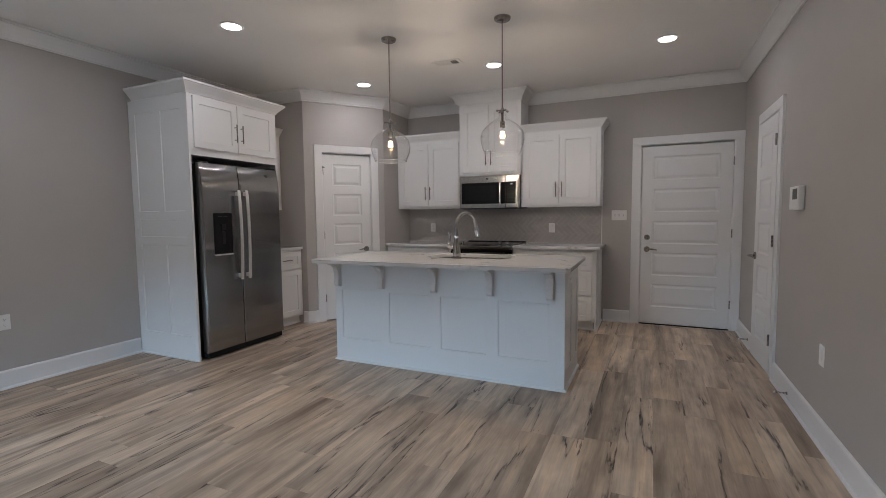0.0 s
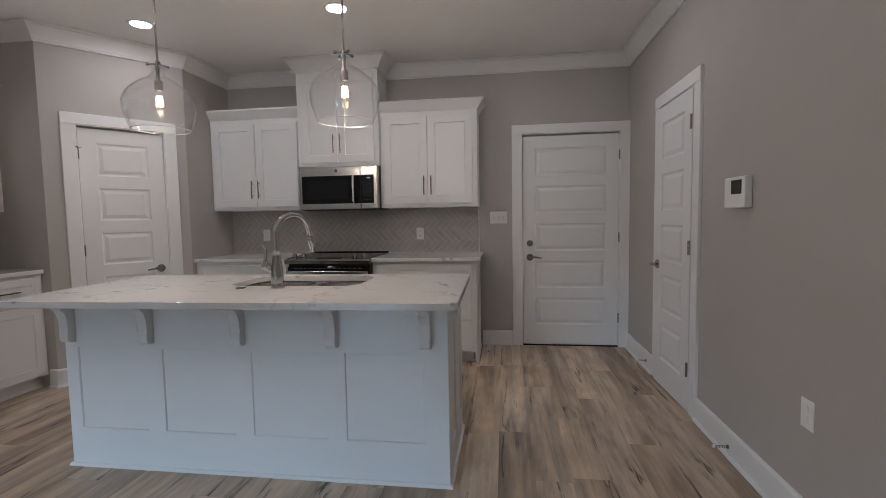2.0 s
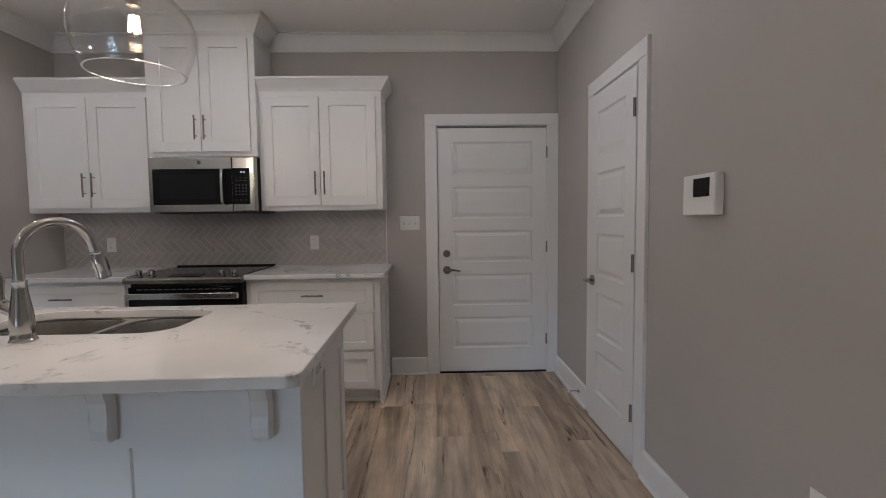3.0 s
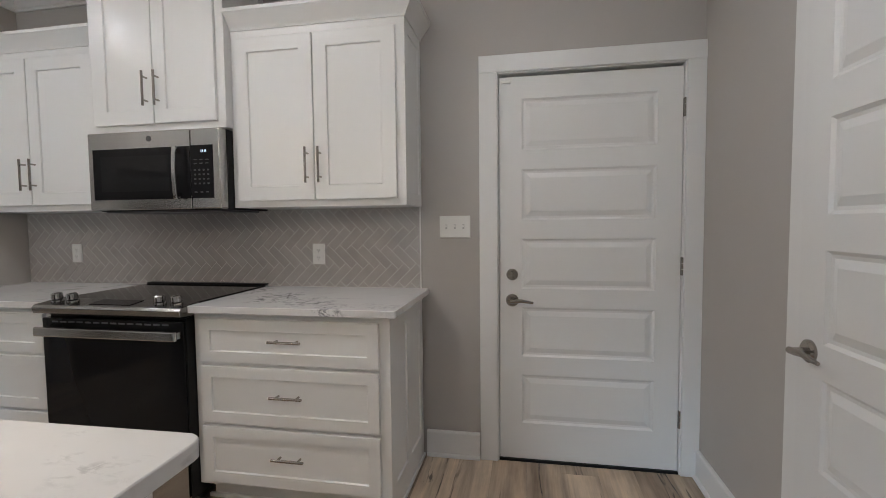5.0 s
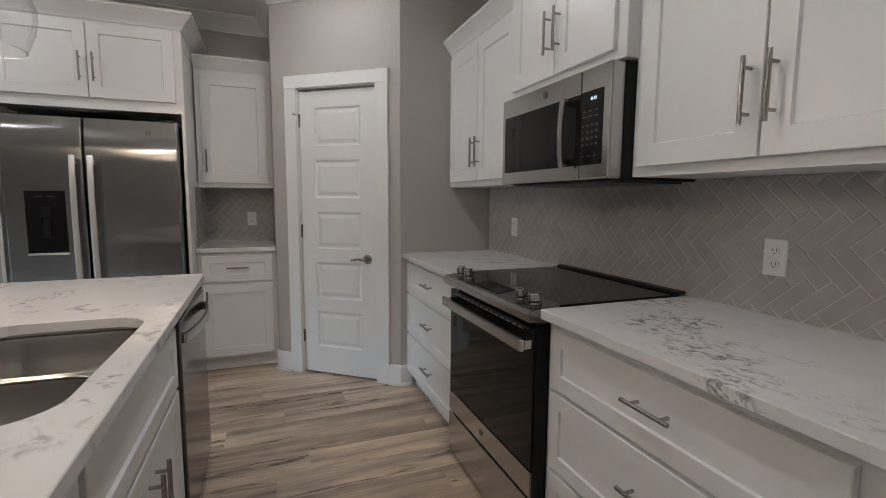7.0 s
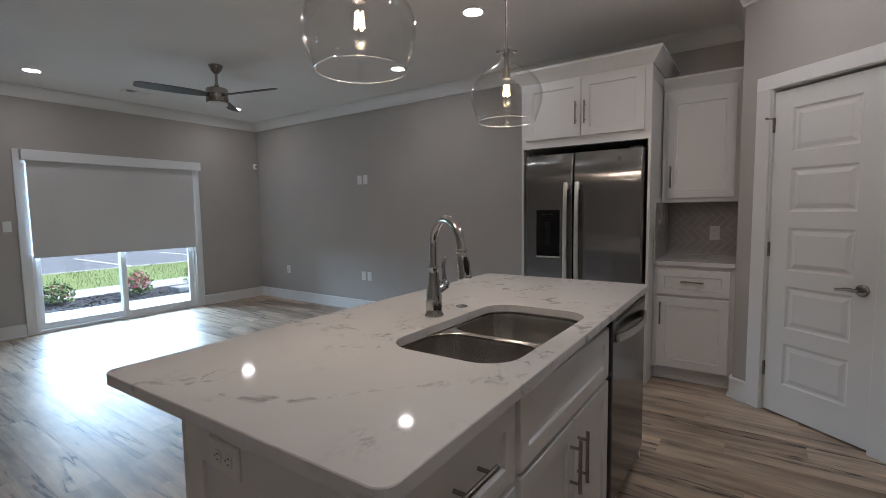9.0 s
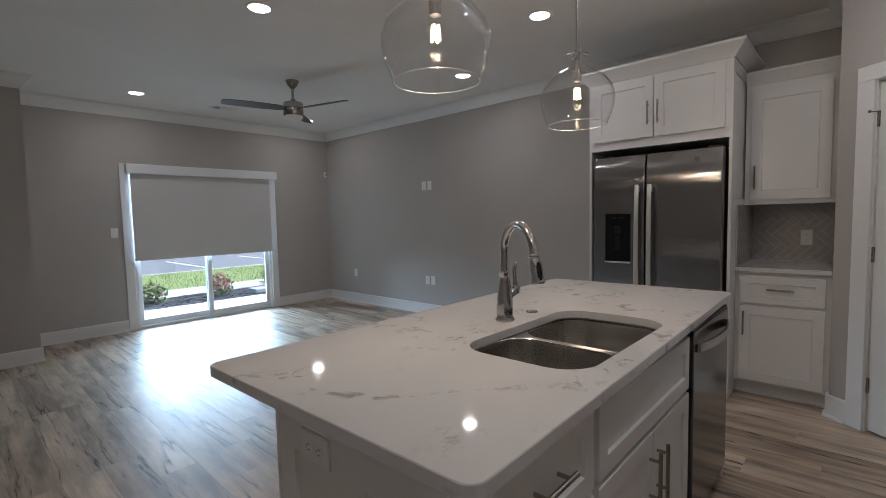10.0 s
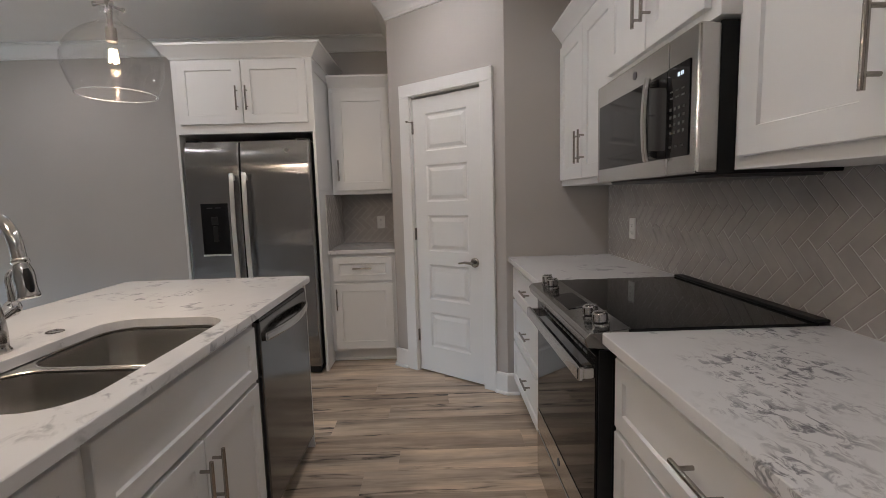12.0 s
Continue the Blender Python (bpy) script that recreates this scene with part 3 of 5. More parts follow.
def drawer_base(name, label, m, w, d=0.59, right_end=False):
    ob = thing(name, label, "cabinet", m)
    part("body", boxes((0, w, 0.0, d, 0.10, 0.889), (0.02, w - 0.02, 0.07, d, 0.002, 0.10)), CAB, ob)
    for z0, z1 in ((0.668, 0.862), (0.394, 0.652), (0.120, 0.378)):
        fr = shaker_front("drawer_front", ob, 0.036, w - 0.028, z0, z1, 0.05)
        pull(fr, w / 2 + 0.008, (z0 + z1) / 2 + 0.008, -0.0115, False, 0.15)
    part("shoe_moulding", boxes((0.0, w, 0.052, 0.068, 0.001, 0.020, 0.004)), TRIM, ob)
    if right_end:
        f = face_right(w + 0.018)
        end_panel("end_panel", ob, f, 0.0, d, 0.002, 0.889, [(0.075, 0.14, 0.265, 0.82), (0.335, 0.14, 0.53, 0.82)])
        part("foot", boxes((w + 0.018, w + 0.028, -0.004, d, 0.001, 0.02, 0.003)), TRIM, ob)
    return ob


def wall_cabinet(name, label, m, w, z0, z1, d=0.30, doors=2, crown="", sides=(), hinge_left=True, dz0=None, handle_z=None):
    ob = thing(name, label, "cabinet", m)
    part("body", boxes((0, w, 0, d, z0, z1)), CAB, ob)
    x0, x1, g = 0.035, w - 0.035, 0.003
    dz0 = z0 + 0.032 if dz0 is None else dz0
    cuts = [(x0, (x0 + x1) / 2 - g), ((x0 + x1) / 2 + g, x1)] if doors == 2 else [(x0, x1)]
    for k, (a, b) in enumerate(cuts):
        dr = shaker_front("door", ob, a, b, dz0, z1 - 0.044, 0.068)
        hx = (b - 0.03 if k == 0 else a + 0.03) if doors == 2 else (a + 0.03 if hinge_left else b - 0.03)
        pull(dr, hx, handle_z or dz0 + 0.165, -0.02)
    for side in sides:
        f = face_right(w + 0.008) if side == "r" else face_left(-0.008)
        end_panel("end_panel", ob, f, 0.0, d, z0, z1, [(0.055, z0 + 0.06, d - 0.05, z1 - 0.06)], 0.0075, SHALLOW)
    if crown == "small":
        path = [(w + (0.008 if "r" in sides else 0), d), (w + (0.008 if "r" in sides else 0), 0), (0, 0), (0, d)]
        if "r" not in sides:
            path = path[1:]
        if "l" not in sides:
            path = path[:-1]
        part("crown", sweep(bmesh.new(), path, [(o, z1 + z - 0.002) for o, z in SMALL_CROWN]), CAB, ob, "white crown moulding")
    return ob


FRONT = 5.15                      # front of the base cabinets
M0 = lambda x, y: pose(x, y, 0)
drawer_base("base_cabinet", "white three-drawer base cabinet with shaker end panel", M0(-1.513, FRONT), 0.893, right_end=True)
drawer_base("base_cabinet", "white three-drawer base cabinet beside the stove", M0(-3.188, FRONT), 0.896)

UPY = 5.452
wall_cabinet("wall_cabinet", "white two-door shaker wall cabinet above the counter", M0(-1.500, UPY), 0.890, 1.362, 2.232, 0.306, crown="small", sides=("r",))
wall_cabinet("wall_cabinet", "white two-door shaker wall cabinet beside the pantry wall", M0(-3.188, UPY), 0.923, 1.362, 2.232, 0.306, crown="small")
mid = wall_cabinet("wall_cabinet", "white tall two-door cabinet above the microwave", M0(-2.262, UPY - 0.055), 0.760, 1.757, 2.63, 0.361, handle_z=1.955, dz0=1.788, sides=("r", "l"))
part("crown", sweep(bmesh.new(), [(0.768, 0.262), (0.768, 0), (-0.008, 0), (-0.008, 0.262)], [(o, CEILING + z - 0.002) for o, z in CROWN]), CAB, mid, "white crown moulding at the ceiling")

# countertops
def countertop(name, label, outer, hole=None, stone=QUARTZ):
    ob = part(name, plate_mesh(outer, 0.8905, 0.922, hole), stone)
    return tagged(ob, label, "countertop")


countertop("countertop", "polished white quartz countertop with grey veins", rounded(-1.516, -0.565, 5.105, YB - 0.002, 0.012))
countertop("countertop", "polished white quartz countertop beside the stove", rounded(-3.187, -2.290, 5.105, YB - 0.002, 0.008))

def skewed(pts, degrees):
    """Turns a plan outline a little about its middle: the island top does not lie quite square on its base."""
    cx, cy = (sum(p[k] for p in pts) / len(pts) for k in (0, 1))
    c, s_ = math.cos(radians(degrees)), math.sin(radians(degrees))
    return [(cx + (x - cx) * c - (y - cy) * s_, cy + (x - cx) * s_ + (y - cy) * c) for x, y in pts]


# ---- fridge surround and nook; their fronts look along +x ----
FX, FY0, FY1 = -3.70, 2.775, 3.785
ob = thing("fridge_cabinet", "tall white fridge surround with two doors above", "cabinet", pose(FX, FY0, 0, 0, 0, 90))
W, D = FY1 - FY0, FX - XL - 0.002
part("body", boxes((0.02, W - 0.02, 0, D, 1.82, 2.345)), CAB, ob)
for a, b, hx in ((0.045, W / 2 - 0.003, W / 2 - 0.035), (W / 2 + 0.003, W - 0.045, W / 2 + 0.035)):
    dr = shaker_front("door", ob, a, b, 1.885, 2.325)
    pull(dr, hx, 2.06)
ps = []
for a, b in ((0.085, D / 2 - 0.04), (D / 2 + 0.04, D - 0.085)):
    ps += [(a, 0.22, b, 1.035), (a, 1.335, b, 2.22)]
ps.append((0.085, 1.105, D - 0.085, 1.265))
bm = slab(bmesh.new(), face_left(0.0), 0.0, D, 0.001, 2.345, 0.02, ps, SHAKER)
part("side_panel", bm, CAB, ob, "white shaker side panel")
part("side_panel", slab(bmesh.new(), face_right(W), 0.0, D, 0.001, 2.345, 0.02, [(0.06, 1.40, D - 0.06, 2.26)], SHAKER), CAB, ob, "white side panel")
part("crown", sweep(bmesh.new(), [(W, D - 0.07), (W, 0), (0, 0), (0, D - 0.07)], [(o * 1.25, 2.343 + z * 1.08) for o, z in SMALL_CROWN]), CAB, ob, "white crown moulding")
part("shoe_moulding", boxes((-0.010, -0.0005, 0.0, D, 0.001, 0.019, 0.003)), TRIM, ob)

NX, NY0, NY1 = -3.885, 3.787, 4.318
NW = NY1 - NY0
ob = thing("base_cabinet", "white narrow base cabinet with drawer over door", "cabinet", pose(NX, NY0, 0, 0, 0, 90))
part("body", boxes((0, NW, 0.0, 0.6, 0.10, 0.889), (0.0, NW, 0.06, 0.6, 0.002, 0.10)), CAB, ob)
dr = shaker_front("drawer_front", ob, 0.03, NW - 0.03, 0.672, 0.862, 0.05)
pull(dr, NW / 2, 0.775, -0.0115, False, 0.15)
dr = shaker_front("door", ob, 0.03, NW - 0.03, 0.118, 0.652)
pull(dr, 0.058, 0.53)
part("shoe_moulding", boxes((0.0, NW, 0.044, 0.058, 0.001, 0.020, 0.004)), TRIM, ob)
countertop("countertop", "small polished white quartz counter in the nook", rounded(XL + 0.002, NX + 0.03, NY0, NY1 - 0.001, 0.004))
wall_cabinet("wall_cabinet", "white single-door wall cabinet beside the fridge surround", pose(-4.165, NY0, 0, 0, 0, 90), NW, 1.362, 2.232, 0.333, doors=1, crown="small")

# ---- island ----
IX0, IX1, IY0, IY1 = -2.620, -0.624, 3.325, 3.962
isl = thing("kitchen_island", "white shaker kitchen island with corbels under the overhang", "kitchen island", pose(IX0, IY0, 0))
IW, ID = IX1 - IX0, IY1 - IY0
ps = [(0.072 + k * 0.476, 0.205, 0.452 + k * 0.476, 0.632) for k in range(4)]
part("back_panel", slab(bmesh.new(), face_front(0), 0, IW, 0.001, 0.889, 0.018, ps, SHAKER), CAB, isl)
part("end_panel", slab(bmesh.new(), face_right(IW), 0.018, ID, 0.001, 0.889, 0.018, [(0.09, 0.14, 0.30, 0.76), (0.37, 0.14, 0.575, 0.76)], SHAKER), CAB, isl)
part("end_panel", slab(bmesh.new(), face_left(0), 0.018, ID, 0.001, 0.889, 0.018, [(0.09, 0.14, 0.30, 0.76), (0.37, 0.14, 0.575, 0.76)], SHAKER), CAB, isl)
part("toe_kick", boxes((0.66, IW - 0.018, ID - 0.08, ID - 0.065, 0.001, 0.10)), CAB, isl)
part("shoe_moulding", sweep(bmesh.new(), [(IW, ID), (IW, 0), (0, 0), (0, ID)], [(0, 0.001), (0.014, 0.001), (0.013, 0.008), (0.008, 0.015), (0, 0.018)]), TRIM, isl)
for cx in (0.045, 0.485, 0.975, 1.448, 1.893):
    bm = bmesh.new()
    prof = [(0, 0.889), (-0.135, 0.889), (-0.135, 0.866), (-0.120, 0.858), (-0.080, 0.848), (-0.055, 0.822), (-0.044, 0.780), (-0.040, 0.735), (-0.047, 0.705), (-0.045, 0.678), (-0.032, 0.664), (0, 0.660)]
    rows = [[bm.verts.new((cx + sx, y - 0.0005, z)) for y, z in prof] for sx in (-0.025, 0.025)]
    for k in range(len(prof)):
        k2 = (k + 1) % len(prof)
        bm.faces.new((rows[0][k], rows[0][k2], rows[1][k2], rows[1][k]))
    es = []
    for r in rows:
        f = bm.faces.new(r)
        es += list(f.edges)
    bmesh.ops.bevel(bm, geom=es, offset=0.003, segments=2, affect="EDGES", profile=0.5)
    part("corbel", bm, CAB, isl, "curved white corbel")

# the working side looks along +y
side = pose(IW, ID, 0, 0, 0, 180)


def island_front(name, x0, x1, z0, z1, rail=0.055):
    bm = slab(bmesh.new(), face_front(-0.02), x0, x1, z0, z1, 0.0195, [(x0 + rail, z0 + rail, x1 - rail, z1 - rail)], SHAKER)
    ob = part(name, bm, CAB, isl)
    ob.matrix_local = side
    return ob


part("face_frame", boxes((0.018, 0.688, ID - 0.018, ID, 0.10, 0.118), (IW - 1.31, IW - 0.018, ID - 0.018, ID, 0.10, 0.889)), CAB, isl)
for z0, z1 in ((0.668, 0.862), (0.394, 0.652), (0.120, 0.378)):
    fr = island_front("drawer_front", 0.035, 0.455, z0, z1, 0.05)
    pull(fr, 0.245, (z0 + z1) / 2 + 0.01, -0.0115, False, 0.15)
island_front("false_drawer_front", 0.485, 1.275, 0.668, 0.862, 0.05)
for a, b, hx in ((0.485, 0.877, 0.845), (0.883, 1.275, 0.915)):
    fr = island_front("door", a, b, 0.120, 0.652)
    pull(fr, hx, 0.52)

SX0, SX1, SY0, SY1 = -1.845, -1.120, 3.520, 3.928
countertop("island_countertop", "polished white quartz island top with sink cutout", skewed(rounded(-2.658, -0.562, 3.052, 4.002, 0.034, 8), 1.2), rounded(SX0, SX1, SY0, SY1, 0.105, 8), QUARTZ_SLAB)


def sink_bowl(x0, x1, y0, y1, depth):
    bm = bmesh.new()
    loops = []
    for inset, z, r in ((-0.0005, 0.8795, 0.10), (0.001, 0.870, 0.097), (0.006, 0.80, 0.09), (0.012, 0.889 - depth + 0.03, 0.085), (0.032, 0.889 - depth + 0.006, 0.07), (0.075, 0.889 - depth, 0.04)):
        loops.append([bm.verts.new((x, y, z)) for x, y in rounded(x0 + inset, x1 - inset, y0 + inset, y1 - inset, r, 6)])
    for a, b in zip(loops, loops[1:]):
        for k in range(len(a)):
            k2 = (k + 1) % len(a)
            bm.faces.new((a[k], a[k2], b[k2], b[k]))
    bm.faces.new(loops[-1])
    return bm


ob = thing("kitchen_sink", "undermount stainless steel double-bowl sink in the island", "sink", pose(0, 0, 0))
MIDX = -1.46
part("bowl", sink_bowl(SX0 - 0.004, MIDX - 0.012, SY0 - 0.004, SY1 + 0.004, 0.19), SINK, ob, "", True)
part("bowl", sink_bowl(MIDX + 0.012, SX1 + 0.004, SY0 - 0.004, SY1 + 0.004, 0.21), SINK, ob, "", True)
for x0, x1, b0, b1 in ((SX0 - 0.03, MIDX - 0.0002, SX0 - 0.004, MIDX - 0.012), (MIDX + 0.0002, SX1 + 0.03, MIDX + 0.012, SX1 + 0.004)):
    part("rim_deck", plate_mesh(rounded(x0, x1, SY0 - 0.03, SY1 + 0.03, 0.003, 2), 0.8800, 0.8885, rounded(b0, b1, SY0 - 0.004, SY1 + 0.004, 0.10, 6), 0.0028), SINK, ob, "", True)
for cx in ((SX0 + MIDX) / 2, (SX1 + MIDX) / 2):
    part("drain", lathe(bmesh.new(), [(0, 0.0), (0.03, 0.0), (0.036, 0.003), (0.043, 0.003), (0.044, 0.0)], 24, (cx, (SY0 + SY1) / 2, 0.702 if cx < MIDX else 0.682)), CHROME, ob, "", True)

# faucet
FB = Vector((-1.500, 3.440, 0.922))
ob = thing("kitchen_faucet", "polished stainless pull-down kitchen faucet on the island", "faucet", Matrix.Translation(FB))
part("body", lathe(bmesh.new(), [(0, 0), (0.036, 0), (0.037, 0.005), (0.033, 0.011), (0.031, 0.014), (0.0315, 0.03), (0.032, 0.055), (0.030, 0.085), (0.025, 0.12), (0.020, 0.155), (0.018, 0.178), (0.0195, 0.181), (0.0195, 0.188), (0.016, 0.191), (0, 0.191)], 28), CHROME, ob, "", True)
sd = Vector((0.46, 0.888, 0)).normalized()
pts = [Vector((0, 0, z)) for z in (0.18, 0.22, 0.262)]
R = 0.104
pts += [Vector((0, 0, 0.264)) + sd * (R - R * math.cos(radians(a))) + Vector((0, 0, R * math.sin(radians(a)))) for a in range(8, 171, 9)]
pts += [pts[-1] + (pts[-1] - pts[-2]).normalized() * q for q in (0.010, 0.018)]
end = pts[-1]
dirn = (pts[-1] - pts[-2]).normalized()
part("spout", tube(bmesh.new(), pts, 0.0152, 18), CHROME, ob, "", True)
hd = [end + dirn * t for t in (-0.002, 0.002, 0.007, 0.011, 0.016, 0.03, 0.045, 0.066, 0.082, 0.094, 0.098)]
part("spray_head", tube(bmesh.new(), hd, [0.0165, 0.0190, 0.0190, 0.0160, 0.0170, 0.0210, 0.0220, 0.0208, 0.0218, 0.0242, 0.020], 20), CHROME, ob, "", True)
bm = tube(bmesh.new(), [end + dirn * t + sd * 0.0180 for t in (0.022, 0.036, 0.066, 0.082)], [0.006, 0.0095, 0.0095, 0.006], 12)
part("spray_button", bm, BLACKP, ob, "black spray button", True)
bm = lathe(cyl(bmesh.new(), (-0.012, 0, 0.085), (-0.056, 0.004, 0.108), 0.015, 16, 0.019), [(0, -0.023), (0.012, -0.02), (0.021, -0.009), (0.0225, 0.002), (0.019, 0.014), (0.009, 0.022), (0, 0.024)], 18, (-0.062, 0.004, 0.110))
tube(bm, [(-0.062, 0.004, 0.120), (-0.064, 0.005, 0.138), (-0.060, 0.005, 0.165), (-0.058, 0.005, 0.188), (-0.064, 0.005, 0.207), (-0.074, 0.005, 0.217)], [0.013, 0.0095, 0.0075, 0.008, 0.0085, 0.006], 12)
part("lever", bm, CHROME, ob, "", True)
ob = tagged(part("air_switch", lathe(bmesh.new(), [(0, 0.002), (0.015, 0.002), (0.016, 0.004), (0.021, 0.0045), (0.024, 0.003), (0.025, 0.0)], 28, (-1.700, 3.437, 0.922)), CHROME, None, "", True), "small round chrome button set in the island top", "switch")

# dishwasher in the island
ob = thing("dishwasher", "stainless steel dishwasher built into the island", "dishwasher", pose(-1.925, IY1, 0, 0, 0, 180))
part("body", boxes((0.0, 0.60, 0.03, 0.56, 0.11, 0.868)), BLACKP, ob)
part("door", boxes((0.003, 0.597, -0.028, 0.03, 0.115, 0.872, 0.005)), STEEL_D, ob, "brushed steel door")
part("control_strip", boxes((0.006, 0.594, -0.024, 0.03, 0.8722, 0.884, 0.002)), BLACKG, ob, "black control strip")
bm = bmesh.new()
prev = None
for q in range(13):
    u_ = -1 + q / 6
    y_ = -0.036 - 0.030 * (1 - u_ * u_)
    ring = [bm.verts.new((0.30 + u_ * 0.262, y_ + a * 0.008, 0.806 + b * 0.017)) for a, b in ((-1, -0.6), (-0.5, -1), (0.7, -1), (1, -0.6), (1, 0.6), (0.7, 1), (-0.5, 1), (-1, 0.6))]
    if prev:
        for k in range(8):
            bm.faces.new((prev[k], prev[(k + 1) % 8], ring[(k + 1) % 8], ring[k]))
    else:
        bm.faces.new(ring)
    prev = ring
bm.faces.new(prev)
for x in (0.048, 0.552):
    box(bm, x - 0.012, x + 0.012, -0.040, -0.026, 0.790, 0.822, 0.003)
part("handle", bm, STEEL_H, ob, "broad curved steel handle", True)
part("toe_panel", boxes((0.0, 0.60, 0.05, 0.07, 0.012, 0.11)), BLACKP, ob)

def bar_handle(x, zs, ys, half, thick, posts):
    """An upright bowed bar of flat section on two posts."""
    bm = bmesh.new()
    prev = None
    for z, y in zip(zs, ys):
        k_ = 0.8 if z in (zs[0], zs[-1]) else 1.0
        ring = [bm.verts.new((x + a * half * k_, y + b * thick * k_, z)) for a, b in ((-1, -0.5), (-0.75, -1), (0.75, -1), (1, -0.5), (1, 0.6), (0.75, 1), (-0.75, 1), (-1, 0.6))]
        if prev:
            for k in range(8):
                bm.faces.new((prev[k], prev[(k + 1) % 8], ring[(k + 1) % 8], ring[k]))
        else:
            bm.faces.new(ring)
        prev = ring
    bm.faces.new(prev)
    for z in posts:
        box(bm, x - half * 0.65, x + half * 0.65, -0.040, 0.001, z - half * 1.2, z + half * 1.2, 0.003)
    return bm


# ---- stove ----
RX0, RX1 = -2.284, -1.515
RW = RX1 - RX0
ob = thing("stove", "stainless slide-in electric stove with black glass top", "stove", pose(RX0, 5.105, 0))
part("body", boxes((0.002, RW - 0.002, 0.035, 0.62, 0.04, 0.905)), BLACKP, ob, "black side walls")
part("cooktop", boxes((-0.004, RW + 0.004, 0.075, 0.615, 0.906, 0.930, 0.003)), BLACKG, ob, "black glass cooktop")
part("rear_trim", boxes((-0.004, RW + 0.004, 0.605, 0.648, 0.929, 0.940, 0.005)), BLACKP, ob, "black rear vent trim")
bm = bmesh.new()
prof = [(0.085, 0.932), (-0.035, 0.918), (-0.048, 0.905), (-0.040, 0.878), (0.085, 0.870)]
rows = [[bm.verts.new((x, y, z)) for y, z in prof] for x in (-0.003, RW + 0.003)]
for k in range(5):
    bm.faces.new((rows[0][k], rows[0][(k + 1) % 5], rows[1][(k + 1) % 5], rows[1][k]))
for r in rows:
    bm.faces.new(r)
bmesh.ops.bevel(bm, geom=list(bm.edges), offset=0.003, segments=2, affect="EDGES", profile=0.5)
cp = part("control_panel", bm, STEEL_M, ob, "sloped stainless control panel")
slope = Vector((0, 0.12, 0.014)).normalized()
nrm = Vector((0, -slope.z, slope.y))
bm = boxes((0.275, RW - 0.275, -0.012, 0.065, -0.0015, 0.0018))
bmesh.ops.transform(bm, matrix=Matrix.Translation((0, 0, 0.9224)) @ Matrix.Rotation(math.atan2(0.014, 0.12), 4, "X"), verts=bm.verts)
part("display", bm, BLACKG, cp, "black glass touch display")
for kx in (0.065, 0.150, RW - 0.150, RW - 0.065):
    c = Vector((kx, 0.022, 0.9252))
    bm = cyl(bmesh.new(), c, c + nrm * 0.008, 0.0255, 24, 0.0245)
    cyl(bm, c + nrm * 0.014, c + nrm * 0.036, 0.0235, 24, 0.0225)
    cyl(bm, c + nrm * 0.036, c + nrm * 0.039, 0.0225, 24, 0.019)
    box(bm, c.x - 0.004, c.x + 0.004, c.y - 0.019, c.y + 0.017, c.z + 0.036, c.z + 0.043, 0.002)
    kb = part("knob", bm, CHROME, cp, "round steel knob", True)
    part("collar", cyl(bmesh.new(), c + nrm * 0.008, c + nrm * 0.014, 0.021, 24), BLACKP, kb, "black collar")
dr = part("oven_door", boxes((0.010, RW - 0.008, -0.012, 0.034, 0.343, 0.852, 0.004)), BLACKG, ob, "black glass oven door")
part("door_trim", boxes((0.012, RW - 0.010, -0.0145, -0.0125, 0.248, 0.342, 0.0005), (0.010, RW - 0.008, -0.012, 0.034, 0.246, 0.3425)), STEEL_H, dr, "stainless strip below the glass")
part("logo_disc", cyl(bmesh.new(), (RW / 2 - 0.012, -0.0145, 0.296), (RW / 2 - 0.012, -0.0165, 0.296), 0.015, 20), GREYP, dr, "small round maker's mark")
bm = box(bmesh.new(), 0.016, RW - 0.014, -0.062, -0.042, 0.775, 0.818, 0.006)
for x in (0.034, RW - 0.032):
    box(bm, x - 0.014, x + 0.014, -0.044, -0.011, 0.78, 0.812, 0.003)
part("handle", bm, STEEL_H, dr, "flat stainless bar handle")
for k in range(14):
    part("vent_slot", boxes((0.07 + k * 0.045, 0.102 + k * 0.045, -0.014, -0.0118, 0.833, 0.840)), GREYP, dr)
part("side_strip", boxes((RW - 0.0075, RW - 0.001, -0.004, 0.034, 0.05, 0.868)), BLACKP, ob)
part("drawer", boxes((0.002, RW - 0.015, -0.014, 0.034, 0.030, 0.232, 0.004)), STEEL_H, ob, "stainless warming drawer")
for x in (0.03, RW - 0.03):
    part("foot", cyl(bmesh.new(), (x, 0.06, 0.001), (x, 0.06, 0.05), 0.018, 12), GREYP, ob)

# ---- microwave ----
MX0, MX1, MZ0, MZ1 = -2.255, -1.503, 1.352, 1.748
MW = MX1 - MX0
ob = thing("microwave", "stainless over-the-stove microwave with black door glass", "microwave", pose(MX0, 5.350, 0))
part("body", boxes((0.001, MW - 0.001, 0.0585, 0.405, MZ0, MZ1, 0.002)), BLACKP, ob, "black case")
part("vent_panel", boxes((0.04, MW - 0.04, 0.05, 0.38, MZ0 - 0.008, MZ0 - 0.0005)), GREYP, ob, "dark vent panel underneath")
dr = part("door", boxes((0.0, 0.589, 0.0, 0.058, MZ0 + 0.004, MZ1 - 0.002, 0.004)), STEEL_H, ob, "stainless door frame")
part("window", boxes((0.028, 0.5885, -0.002, 0.0, 1.408, 1.663, 0.0008)), BLACKG, dr, "black glass window")
part("inner_screen", boxes((0.075, 0.470, -0.003, -0.0021, 1.448, 1.625)), SCREEN, dr, "dark mesh screen behind the glass")
